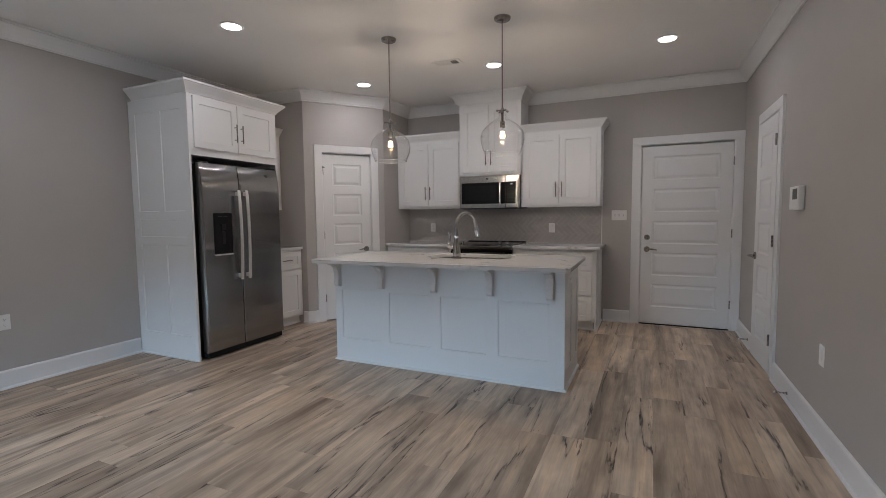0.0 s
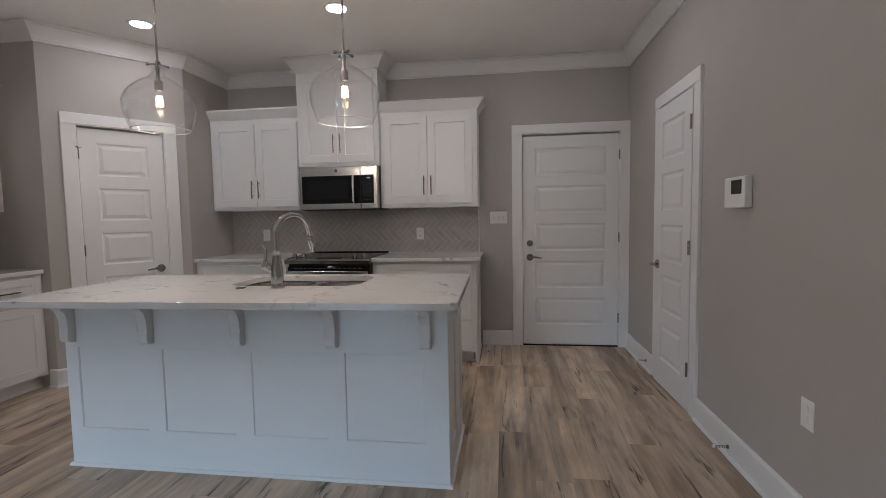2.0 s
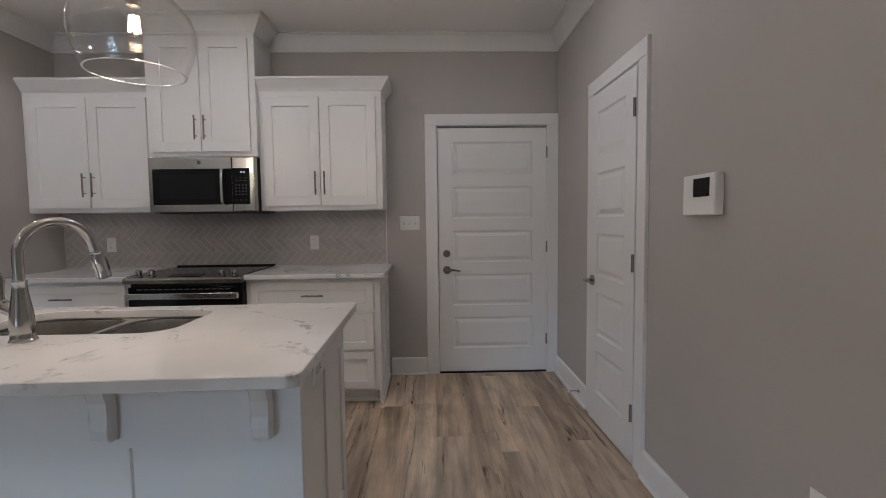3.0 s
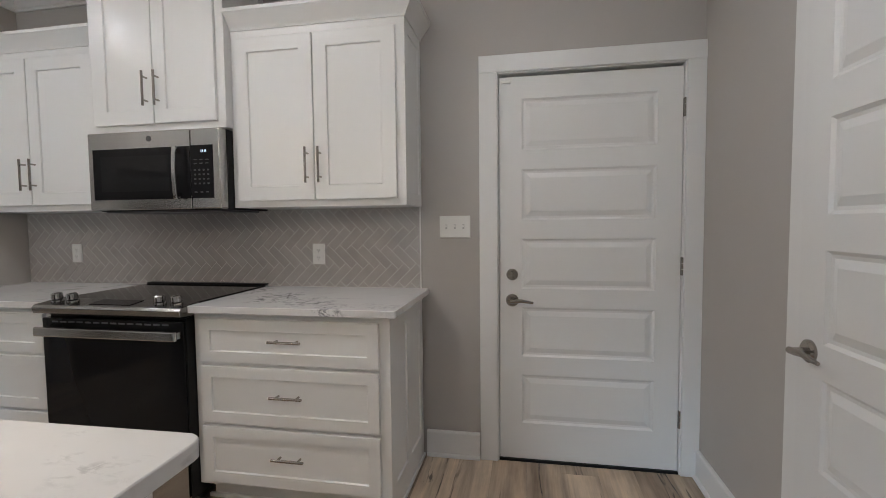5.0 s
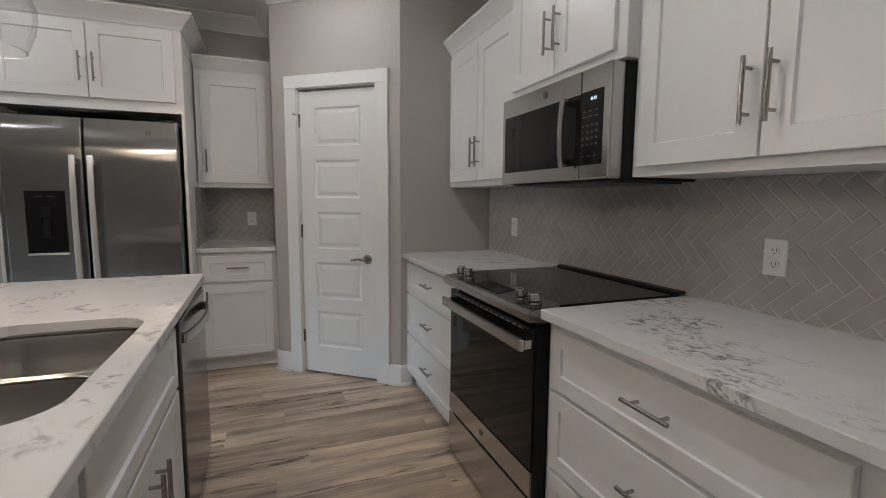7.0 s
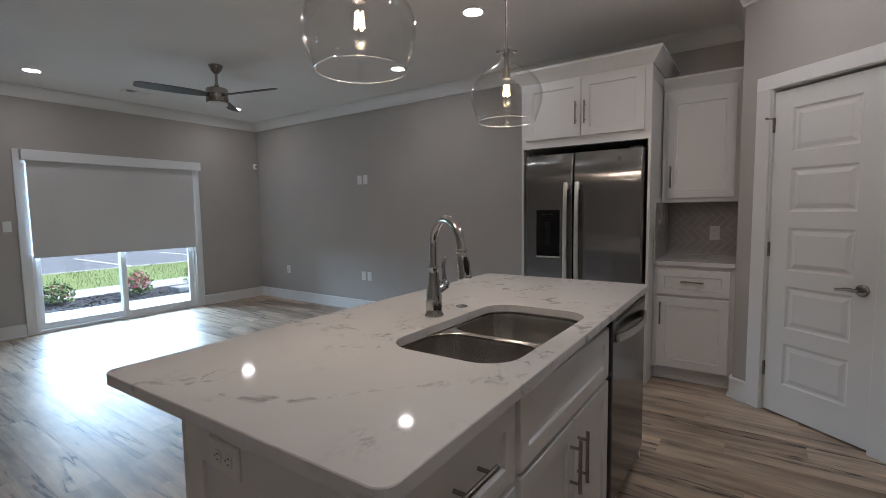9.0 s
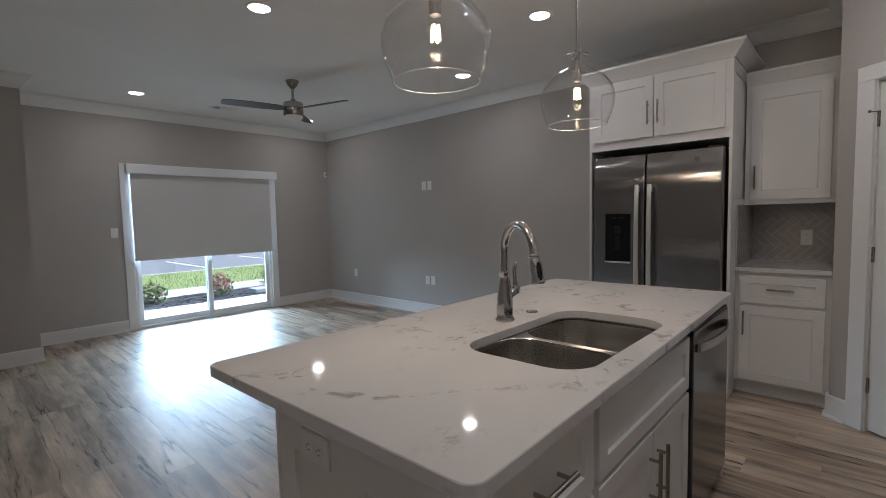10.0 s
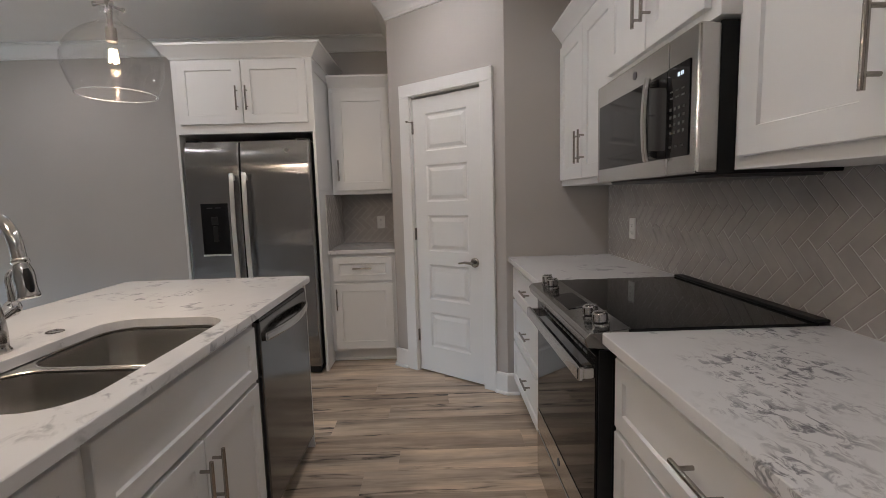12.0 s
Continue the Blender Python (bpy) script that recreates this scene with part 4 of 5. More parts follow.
part("logo_disc", cyl(bmesh.new(), (0.36, -0.001, 1.708), (0.36, -0.0022, 1.708), 0.014, 20), GREYP, dr, "small round maker's mark")
part("handle", bar_handle(0.532, [1.404, 1.408, 1.44, 1.49, 1.532, 1.575, 1.62, 1.654, 1.658], [-0.034, -0.035, -0.040, -0.043, -0.044, -0.043, -0.040, -0.035, -0.034], 0.010, 0.007, (1.424, 1.640)), STEEL_H, dr, "curved stainless handle", True)
pn = part("control_side", boxes((0.592, MW, 0.0, 0.058, MZ0 + 0.004, MZ1 - 0.002, 0.007)), STEEL_H, ob, "stainless control side")
part("key_panel", boxes((0.593, 0.714, -0.003, -0.0005, 1.408, 1.665, 0.0008)), BLACKG, pn, "black glass key panel")
part("clock_display", boxes(*[(0.652 + q * 0.0075 + (0.003 if q > 1 else 0), 0.6565 + q * 0.0075 + (0.003 if q > 1 else 0), -0.0038, -0.0031, 1.631, 1.642) for q in range(4)]), DIGIT, pn, "lit clock digits")
bm = bmesh.new()
for r in range(4):
    for c in range(4):
        box(bm, 0.611 + c * 0.024, 0.622 + c * 0.024, -0.0038, -0.0031, 1.475 + r * 0.022, 1.483 + r * 0.022)
for r in range(2):
    for c in range(3):
        box(bm, 0.611 + c * 0.032, 0.628 + c * 0.032, -0.0038, -0.0031, 1.575 + r * 0.018, 1.579 + r * 0.018)
for c in range(3):
    box(bm, 0.611 + c * 0.032, 0.625 + c * 0.032, -0.0038, -0.0031, 1.435, 1.441)
tagged(part("key_markings", bm, KEYPRINT, pn, "small pale key markings"), kind="stuff")

# ---- refrigerator; front looks along +x ----
GY0, GY1, GX = 2.832, 3.748, -3.640
GW = GY1 - GY0
ob = thing("refrigerator", "stainless side-by-side refrigerator with water dispenser", "refrigerator", pose(GX, GY0, 0, 0, 0, 90))
part("body", boxes((0.004, GW - 0.004, 0.075, 0.80, 0.02, 1.752, 0.004)), BLACKP, ob, "black case")
part("base_grille", boxes((0.01, GW - 0.01, 0.02, 0.075, 0.012, 0.062, 0.004)), BLACKP, ob, "black base grille")
SPLIT = 0.405


def bowed_door(x0, x1, z0, z1, depth):
    """A sheet-steel door whose face leans back towards its top and has rounded sides."""
    bm = bmesh.new()
    rows_ = []
    zs_ = [z0, z0 + 0.004] + [z0 + 0.02 + (1.5 - z0 - 0.02) * k / 6 for k in range(7)] + [1.5 + (z1 - 1.5) * k / 10 for k in range(1, 11)]
    for i, z in enumerate(zs_):
        lean = 0.42 * max(0.0, z - 1.5) ** 2 + (0.004 if i == 0 else 0.0)
        prof_ = [(x0, depth), (x0, 0.012), (x0 + 0.003, 0.005), (x0 + 0.008, 0.001), (x0 + 0.016, 0.0), ((x0 + x1) / 2, 0.0), (x1 - 0.016, 0.0), (x1 - 0.008, 0.001), (x1 - 0.003, 0.005), (x1, 0.012), (x1, depth)]
        rows_.append([bm.verts.new((x, y + (lean if y < depth else 0), z)) for x, y in prof_])
    n_ = len(rows_[0])
    for a_, b_ in zip(rows_, rows_[1:]):
        for k in range(n_):
            bm.faces.new((a_[k], a_[(k + 1) % n_], b_[(k + 1) % n_], b_[k]))
    bm.faces.new(rows_[0])
    bm.faces.new(rows_[-1])
    return bm


fz = part("freezer_door", bowed_door(0.003, SPLIT - 0.003, 0.065, 1.757, 0.070), STEEL_V, ob, "brushed steel freezer door", True)
fd = part("fridge_door", bowed_door(SPLIT + 0.003, GW - 0.003, 0.065, 1.757, 0.070), STEEL_V, ob, "brushed steel fridge door", True)
for dr, x in ((fz, SPLIT - 0.045), (fd, SPLIT + 0.045)):
    zs = [0.690, 0.695, 0.80, 0.95, 1.11, 1.27, 1.42, 1.525, 1.530]
    ys = [-0.040, -0.041, -0.049, -0.055, -0.057, -0.055, -0.049, -0.041, -0.040]
    part("handle", bar_handle(x, zs, ys, 0.0155, 0.0065, (0.725, 1.495)), STEEL_L, dr, "long curved steel handle", True)
dx0, dx1, dz0, dz1 = 0.105, 0.300, 0.945, 1.315
dp = part("dispenser", boxes((dx0, dx1, -0.004, 0.0, dz1 - 0.10, dz1, 0.001), (dx0, dx0 + 0.012, -0.004, 0.0, dz0, dz1 - 0.10), (dx1 - 0.012, dx1, -0.004, 0.0, dz0, dz1 - 0.10)), BLACKG, fz, "black water and ice dispenser")
bm = slab(bmesh.new(), face_front(-0.001), dx0 + 0.012, dx1 - 0.012, dz0, dz1 - 0.10, 0.0008, [(dx0 + 0.014, dz0 + 0.002, dx1 - 0.014, dz1 - 0.102)], ((0.004, 0.0005),), 0.0002)
part("recess", bm, BLACKG, fz, "dark dispenser recess")
part("nozzle", boxes((dx0 + 0.075, dx1 - 0.075, -0.014, -0.002, dz1 - 0.155, dz1 - 0.098, 0.003)), BLACKP, fz, "grey dispenser nozzle")
part("paddle", boxes((dx0 + 0.08, dx1 - 0.08, -0.008, -0.002, dz0 + 0.09, dz1 - 0.165, 0.002)), BLACKP, fz, "grey dispenser paddle")
part("drip_tray", boxes((dx0 - 0.002, dx1 + 0.002, -0.014, 0.0, dz0 - 0.014, dz0 - 0.002, 0.002)), STEEL_L, fz, "steel drip tray edge")
part("dispenser_marks", boxes((dx0 + 0.045, dx0 + 0.085, -0.0048, -0.0041, dz1 - 0.035, dz1 - 0.029), (dx0 + 0.105, dx0 + 0.145, -0.0048, -0.0041, dz1 - 0.035, dz1 - 0.029)), KEYPRINT, fz)
part("logo_disc", cyl(bmesh.new(), (SPLIT + 0.345, 0.018, 1.685), (SPLIT + 0.345, 0.0125, 1.685), 0.016, 20), GREYP, fd, "small round maker's mark")
for x in (0.06, GW - 0.06):
    part("hinge_cover", boxes((x - 0.04, x + 0.04, 0.03, 0.11, 1.7525, 1.772, 0.004)), BLACKP, ob)
    part("caster", cyl(bmesh.new(), (x - 0.012, 0.09, 0.021), (x + 0.012, 0.09, 0.021), 0.020, 14), GREYP, ob)

# ---- lamps ----
def recessed(x, y):
    ob = thing("recessed_light", "lit round white recessed ceiling light", "ceiling light", pose(x, y, CEILING), "recessed ceiling lights")
    part("trim_ring", lathe(bmesh.new(), [(0.066, -0.001), (0.072, -0.006), (0.086, -0.006), (0.092, -0.001)], 36, close=True), TRIM, ob, "", True)
    part("lens", lathe(bmesh.new(), [(0, -0.003), (0.066, -0.003), (0.067, -0.0015), (0, -0.0015)], 36), LENS, ob, "glowing lens")
    la = new("led_lamp", bpy.data.lights.new("led_lamp", "AREA"))
    la.data.shape, la.data.size, la.data.energy, la.data.color = "DISK", 0.13, LED_WATTS, (0.99, 0.98, 1.0)
    la.parent = ob
    la.location = (0, 0, -0.009)


for x, y in ((-3.05, 2.70), (-3.04, 4.47), (-1.52, 4.47), (0.01, 4.47), (-1.60, 1.43), (-3.72, 1.43), (-1.60, -1.42), (-3.72, -1.46)):
    recessed(x, y)


def pendant(x, y):
    ob = thing("pendant_light", "clear glass bell pendant with a lit filament bulb", "pendant light", pose(x, y, 0), "pendant lights over the island")
    part("canopy", lathe(bmesh.new(), [(0, CEILING - 0.028), (0.04, CEILING - 0.028), (0.056, CEILING - 0.020), (0.062, CEILING - 0.008), (0.063, CEILING - 0.0005), (0, CEILING - 0.0005)], 32), NICKEL, ob, "satin nickel canopy", True)
    part("stem", cyl(bmesh.new(), (0, 0, 2.07), (0, 0, CEILING - 0.027), 0.0055, 12), NICKEL, ob, "thin satin nickel stem", True)
    bm = lathe(bmesh.new(), [(0, 2.035), (0.012, 2.035), (0.012, 2.075), (0.006, 2.082), (0, 2.082)], 16)
    for k in range(4):
        a = radians(45 + 90 * k)
        c, s_ = math.cos(a), math.sin(a)
        tube(bm, [(0.008 * c, 0.008 * s_, 2.062), (0.026 * c, 0.026 * s_, 2.060), (0.040 * c, 0.040 * s_, 2.056)], [0.005, 0.004, 0.005], 10)
        cyl(bm, (0.038 * c, 0.038 * s_, 2.057), (0.050 * c, 0.050 * s_, 2.055), 0.008, 12)
    part("clamp", bm, CHROME, ob, "four-armed chrome clamp", True)
    outer = [(0.030, 2.0523), (0.030, 2.0372), (0.026, 2.0238), (0.030, 2.0132), (0.040, 2.0025), (0.044, 1.9954), (0.060, 1.9865), (0.095, 1.966), (0.130, 1.9367), (0.155, 1.9038), (0.166, 1.8681), (0.166, 1.837), (0.158, 1.7969), (0.145, 1.7614), (0.134, 1.7347)]
    inner = [(r - 0.003, z) for r, z in outer[::-1]]
    sh = part("glass_shade", lathe(bmesh.new(), outer + inner, 48, close=True), GLASS, ob, "clear bell-shaped glass shade", True)
    # thin ring painted white for the glint along the glass edge
    part("rim", lathe(bmesh.new(), [(0.1295, 1.7342), (0.132, 1.7324), (0.135, 1.7342), (0.132, 1.736)], 48, close=True), RIM, sh, "", True)
    part("socket", lathe(bmesh.new(), [(0, 2.034), (0.009, 2.034), (0.009, 1.985), (0.019, 1.980), (0.019, 1.930), (0, 1.930)], 20), NICKEL, ob, "satin nickel socket", True)
    bl = part("bulb", lathe(bmesh.new(), [(0.012, 1.929), (0.015, 1.914), (0.024, 1.898), (0.031, 1.880), (0.0325, 1.868), (0.030, 1.854), (0.021, 1.842), (0.010, 1.837), (0, 1.836)], 24), BULB, ob, "clear bulb", True)
    bm = bmesh.new()
    for k in range(4):
        a = radians(20 + 90 * k)
        cyl(bm, (0.010 * math.cos(a), 0.010 * math.sin(a), 1.902), (0.014 * math.cos(a), 0.014 * math.sin(a), 1.854), 0.0044, 8)
    part("filament", bm, FILAMENT, bl, "four glowing filament sticks", True)
    la = new("bulb_lamp", bpy.data.lights.new("bulb_lamp", "POINT"))
    la.data.energy, la.data.color, la.data.shadow_soft_size = BULB_WATTS, (1.0, 0.81, 0.60), 0.007
    la.parent = ob
    la.location = (0, 0, 1.876)


pendant(-2.098, 3.445)
pendant(-1.124, 3.46)

# ---- ceiling fan ----
ob = thing("ceiling_fan", "brushed nickel three-blade ceiling fan at rest", "ceiling fan", pose(-2.585, 0.11, 0))
part("canopy", lathe(bmesh.new(), [(0, 2.665), (0.022, 2.665), (0.045, 2.69), (0.062, 2.725), (0.066, CEILING - 0.0005), (0, CEILING - 0.0005)], 32), NICKEL, ob, "", True)
part("downrod", lathe(bmesh.new(), [(0.013, 2.54), (0.013, 2.666), (0, 2.666), (0, 2.54)], 16), NICKEL, ob, "", True)
part("motor_housing", lathe(bmesh.new(), [(0, 2.565), (0.018, 2.565), (0.026, 2.545), (0.06, 2.53), (0.092, 2.52), (0.098, 2.51), (0.098, 2.465), (0.094, 2.462), (0.094, 2.455), (0.099, 2.452), (0.099, 2.395), (0.094, 2.388), (0, 2.388)], 40), NICKEL, ob, "", True)
part("light_lens", lathe(bmesh.new(), [(0, 2.387), (0.088, 2.387), (0.089, 2.368), (0.075, 2.356), (0, 2.35)], 40), PLATE, ob, "unlit white light lens", True)
for k in range(3):
    bm = bmesh.new()
    prof = [(0.09, 0.040), (0.16, 0.058), (0.30, 0.066), (0.48, 0.066), (0.62, 0.060), (0.668, 0.045), (0.675, 0.02)]
    top = [(r, w) for r, w in prof] + [(r, -w * 0.92) for r, w in prof[::-1]]
    lo, hi = [[bm.verts.new((r, w, z)) for r, w in top] for z in (-0.003, 0.003)]
    bm.faces.new(lo)
    bm.faces.new(hi)
    for j in range(len(top)):
        bm.faces.new((lo[j], lo[(j + 1) % len(top)], hi[(j + 1) % len(top)], hi[j]))
    bmesh.ops.transform(bm, matrix=pose(0, 0, 2.458, 0, 0, -14 + 120 * k) @ pose(0, 0, 0, 12), verts=bm.verts)
    part("blade", bm, BLADE, ob, "dark brown fan blade")

# ---- ceiling vents ----
def vent(x, y, turn):
    ob = thing("ceiling_vent", "white slatted air vent in the ceiling", "vent", pose(x, y, CEILING, 0, 0, turn), "ceiling vents")
    # flat black plate under the ceiling; its colour is the opening's shade
    part("backing", boxes((0.045, 0.11, -0.045, 0.045, -0.003, -0.0008)), SLOT, ob, "black plate painted as the shaded opening")
    part("frame", boxes((-0.14, 0.14, 0.045, 0.07, -0.007, -0.0005, 0.002), (-0.14, 0.14, -0.07, -0.045, -0.007, -0.0005, 0.002), (-0.14, -0.11, -0.045, 0.045, -0.007, -0.0005), (0.11, 0.14, -0.045, 0.045, -0.007, -0.0005)), CEIL, ob)
    for k in range(9):
        turned = 60 if k > 5 else 12
        bm = boxes((-0.010, 0.010, -0.045, 0.045, -0.0012, 0.0))
        bmesh.ops.transform(bm, matrix=pose(-0.098 + k * 0.0235, 0, -0.006, 0, turned, 0), verts=bm.verts)
        part("slat", bm, CEIL, ob)


vent(-1.90, 4.20, 0)
vent(-2.55, -1.50, 0)


# ---- plates, thermostat and sensor; local face looks along -y, standing on the wall face at y = 0 ----
def outlet(m, label="white duplex wall outlet", slots=True):
    ob = thing("wall_outlet", label, "outlet", m, "wall outlets")
    part("plate", slab(bmesh.new(), face_front(-0.006), -0.036, 0.036, -0.058, 0.058, 0.0058, (), (), 0.003), PLATE, ob)
    for z in (-0.021, 0.021):
        bm = bmesh.new()
        o = [bm.verts.new((0.0165 * max(-0.86, min(0.86, math.cos(a))) * 1.05, -0.0062, z + 0.0155 * math.sin(a))) for a in [2 * math.pi * k / 20 for k in range(20)]]
        i = [bm.verts.new((v.co.x, -0.0082, v.co.z)) for v in o]
        bm.faces.new(i)
        for k in range(20):
            bm.faces.new((o[k], o[(k + 1) % 20], i[(k + 1) % 20], i[k]))
        rc = part("receptacle", bm, PLATE, ob)
        if slots:
            # thin black pieces on the face, painted as the shaded holes
            bm = boxes((-0.0075, -0.0055, -0.0088, -0.0083, z - 0.002, z + 0.007), (0.0055, 0.0075, -0.0088, -0.0083, z - 0.002, z + 0.006))
            cyl(bm, (0, -0.0083, z - 0.008), (0, -0.0088, z - 0.008), 0.0025, 8)
            part("slots", bm, SLOT, rc)
    return ob


def blank_plate(m, label, name="wall_plate", w=0.036):
    ob = thing(name, label, "wall plate", m)
    part("plate", slab(bmesh.new(), face_front(-0.006), -w, w, -0.058, 0.058, 0.0058, (), (), 0.003), PLATE, ob)
    part("insert", slab(bmesh.new(), face_front(-0.009), -0.017, 0.017, -0.034, 0.034, 0.0028, (), (), 0.001), PLATE, ob)
    return ob


sp = 0.0095
outlet(pose(-1.195, YB - sp, 1.108), "white duplex outlet in the tiled backsplash")
outlet(pose(-2.816, YB - sp, 1.110), "white duplex outlet in the backsplash corner")
outlet(pose(XL + sp, 4.140, 1.106, 0, 0, 90), "white duplex outlet in the nook backsplash")
outlet(pose(XR, 3.17, 0.482, 0, 0, -90), "white duplex outlet low on the side wall", False)
outlet(pose(XL, 1.78, 0.505, 0, 0, 90), "white duplex outlet low on the long wall")
outlet(pose(XL, -1.50, 0.466, 0, 0, 90), "white duplex outlet low on the long wall")
outlet(pose(XL, 0.10, 0.470, 0, 0, 90), "white duplex outlet beside a cable plate")
blank_plate(pose(XL, 0.205, 0.470, 0, 0, 90), "white cable plate beside a low outlet")
outlet(pose(XL, 0.07, 1.746, 0, 0, 90), "white outlet high on the wall for a television")
blank_plate(pose(XL, 0.175, 1.746, 0, 0, 90), "white cable plate high on the wall")
outlet(pose(IX1, 3.515, 0.795, 0, 0, 90) @ pose(0, 0, 0, 0, 90, 0), "white outlet lying sideways on the island end")
ob = thing("light_switch", "white triple toggle switch plate beside the outer door", "light switch", pose(-0.422, YB, 1.254))
part("plate", slab(bmesh.new(), face_front(-0.006), -0.082, 0.082, -0.058, 0.058, 0.0058, (), (), 0.003), PLATE, ob)
for x in (-0.046, 0.0, 0.046):
    # grey strip on the plate, painted as the shaded slot round the toggle
    part("toggle_slot", boxes((x - 0.005, x + 0.005, -0.0068, -0.0061, -0.012, 0.012)), SHADE, ob)
    part("toggle", boxes((x - 0.0035, x + 0.0035, -0.018, -0.0069, -0.002, 0.008, 0.001)), PLATE, ob)
blank_plate(pose(-1.478, YF, 1.218, 0, 0, 180), "white rocker switch beside the patio door", "light_switch")
ob = thing("thermostat", "white wall thermostat with a small dark screen", "thermostat", pose(XR, 3.714, 1.361, 0, 0, -90))
part("case", boxes((-0.102, 0.102, -0.036, -0.0005, -0.076, 0.076, 0.006)), PLATE, ob)
part("screen", boxes((-0.028, 0.072, -0.0372, -0.0362, -0.008, 0.060)), SCREEN, ob, "dark screen")
ob = thing("motion_sensor", "small white motion sensor in the room corner", "sensor", pose(XL + 0.05, YF + 0.012, 2.065, 0, 0, 180))
part("case", lathe(bmesh.new(), [(0, -0.04), (0.022, -0.038), (0.030, -0.02), (0.032, 0.0), (0.030, 0.025), (0.022, 0.042), (0, 0.045)], 20), PLATE, ob, "", True)
part("lens", cyl(bmesh.new(), (0, -0.026, 0), (0, -0.036, 0), 0.013, 16), GREYP, ob, "dark lens")

# ---- patio door and blind ----
SW = SLIDE1 - SLIDE0
ob = thing("patio_door", "white sliding glass patio door with two panels", "patio door", pose(SLIDE1, YF, 0, 0, 0, 180))
tagged(ob, kind="structure")
c = 0.092
part("side_casing", slab(bmesh.new(), face_front(-0.018), -c, 0.004, 0.001, HEAD, 0.018), TRIM, ob)
part("side_casing", slab(bmesh.new(), face_front(-0.018), SW - 0.004, SW + c, 0.001, HEAD, 0.018), TRIM, ob)
part("head_casing", slab(bmesh.new(), face_front(-0.0195), -c, SW + c, HEAD, HEAD + 0.016, 0.0195), TRIM, ob)
part("frame", boxes((0.001, 0.035, 0.0, THICK, 0.0, HEAD - 0.001), (SW - 0.035, SW - 0.001, 0.0, THICK, 0.0, HEAD - 0.001), (0.035, SW - 0.035, 0.0, THICK, HEAD - 0.035, HEAD - 0.001), (0.035, SW - 0.035, 0.0, THICK, 0.0, 0.03)), VINYL, ob)
for x0, x1, y in ((0.035, SW / 2 + 0.03, 0.075), (SW / 2 - 0.03, SW - 0.035, 0.025)):
    fr = part("sash", boxes((x0, x0 + 0.06, y, y + 0.035, 0.031, HEAD - 0.036, 0.003), (x1 - 0.06, x1, y, y + 0.035, 0.031, HEAD - 0.036, 0.003), (x0 + 0.06, x1 - 0.06, y + 0.001, y + 0.034, 0.031, 0.10), (x0 + 0.06, x1 - 0.06, y + 0.001, y + 0.034, HEAD - 0.11, HEAD - 0.036)), VINYL, ob, "white vinyl sash")
    g = part("pane", boxes((x0 + 0.06, x1 - 0.06, y + 0.014, y + 0.020, 0.10, HEAD - 0.11)), PANE, fr, "clear glass pane")
    g.visible_shadow = False

ob = thing("roller_blind", "light grey roller blind drawn more than halfway down", "blind", pose(SLIDE1, YF, 0, 0, 0, 180))
part("valance", boxes((-0.035, SW + 0.085, -0.105, -0.020, 1.938, 2.052, 0.004)), VINYL, ob, "white valance box")
part("fabric", boxes((0.01, SW - 0.01, -0.050, -0.0475, 0.885, 1.945)), BLIND, ob, "pale grey fabric")
part("bottom_bar", boxes((0.008, SW - 0.008, -0.056, -0.042, 0.862, 0.888, 0.004)), BLIND, ob)

# ---- outdoors ----
G = -0.12
setting("ground", boxes((-600, 600, -600, 40, G - 0.20, G - 0.12)), GRASSM, "grass ground reaching the horizon")
setting("lawn", boxes((-200, 200, -10.39, -6.46, G - 0.12, G - 0.02)), GRASSM, "patchy lawn strip beside the path")
setting("pavement", boxes((-9, 6, -3.75, YF - 0.14, G - 0.12, -0.035, 0.006)), CONCRETE, "pale concrete patio slab")
setting("footpath", boxes((-60, 60, -6.45, -5.25, G - 0.12, G + 0.012, 0.006)), CONCRETE, "pale concrete footpath")
setting("mulch_bed", boxes((-40, 40, -5.24, -3.76, G - 0.12, G + 0.03)), MULCH, "dark mulch planting bed")
setting("kerb", boxes((-200, 200, -10.55, -10.40, G - 0.12, G - 0.01, 0.015)), CONCRETE, "concrete kerb at the road edge")
setting("road", boxes((-200, 200, -46, -10.56, G - 0.12, G - 0.09)), ASPHALT, "grey asphalt parking lot")
for k in range(5):
    setting("road_marking", boxes((-9 + k * 2.9, -8.9 + k * 2.9, -16.0, -11.2, G - 0.0895, G - 0.086)), MARK, "white painted parking line")
for k, x in enumerate((-40, -12, 16)):
    setting("backdrop", boxes((x, x + 27, -62 - 2 * k, -50, G, 5.5 + k)), SIDING, "plain far building across the lot")

rnd = random.Random(5)


def leaf_cloud(n, spread, height, size, low=0.05):
    bm = bmesh.new()
    for _ in range(n):
        a, r = rnd.uniform(0, 2 * math.pi), spread * math.sqrt(rnd.random())
        z = low + height * rnd.random() * (1 - 0.55 * (r / spread) ** 2)
        m = pose(r * math.cos(a), r * math.sin(a), z, rnd.uniform(-70, 70), rnd.uniform(-70, 70), rnd.uniform(0, 360))
        s = size * rnd.uniform(0.6, 1.3)
        vs = [bm.verts.new(m @ Vector(p)) for p in ((0, -s, 0), (s * 0.42, 0, s * 0.12), (0, s, 0), (-s * 0.42, 0, s * 0.12))]
        bm.faces.new(vs)
    return bm


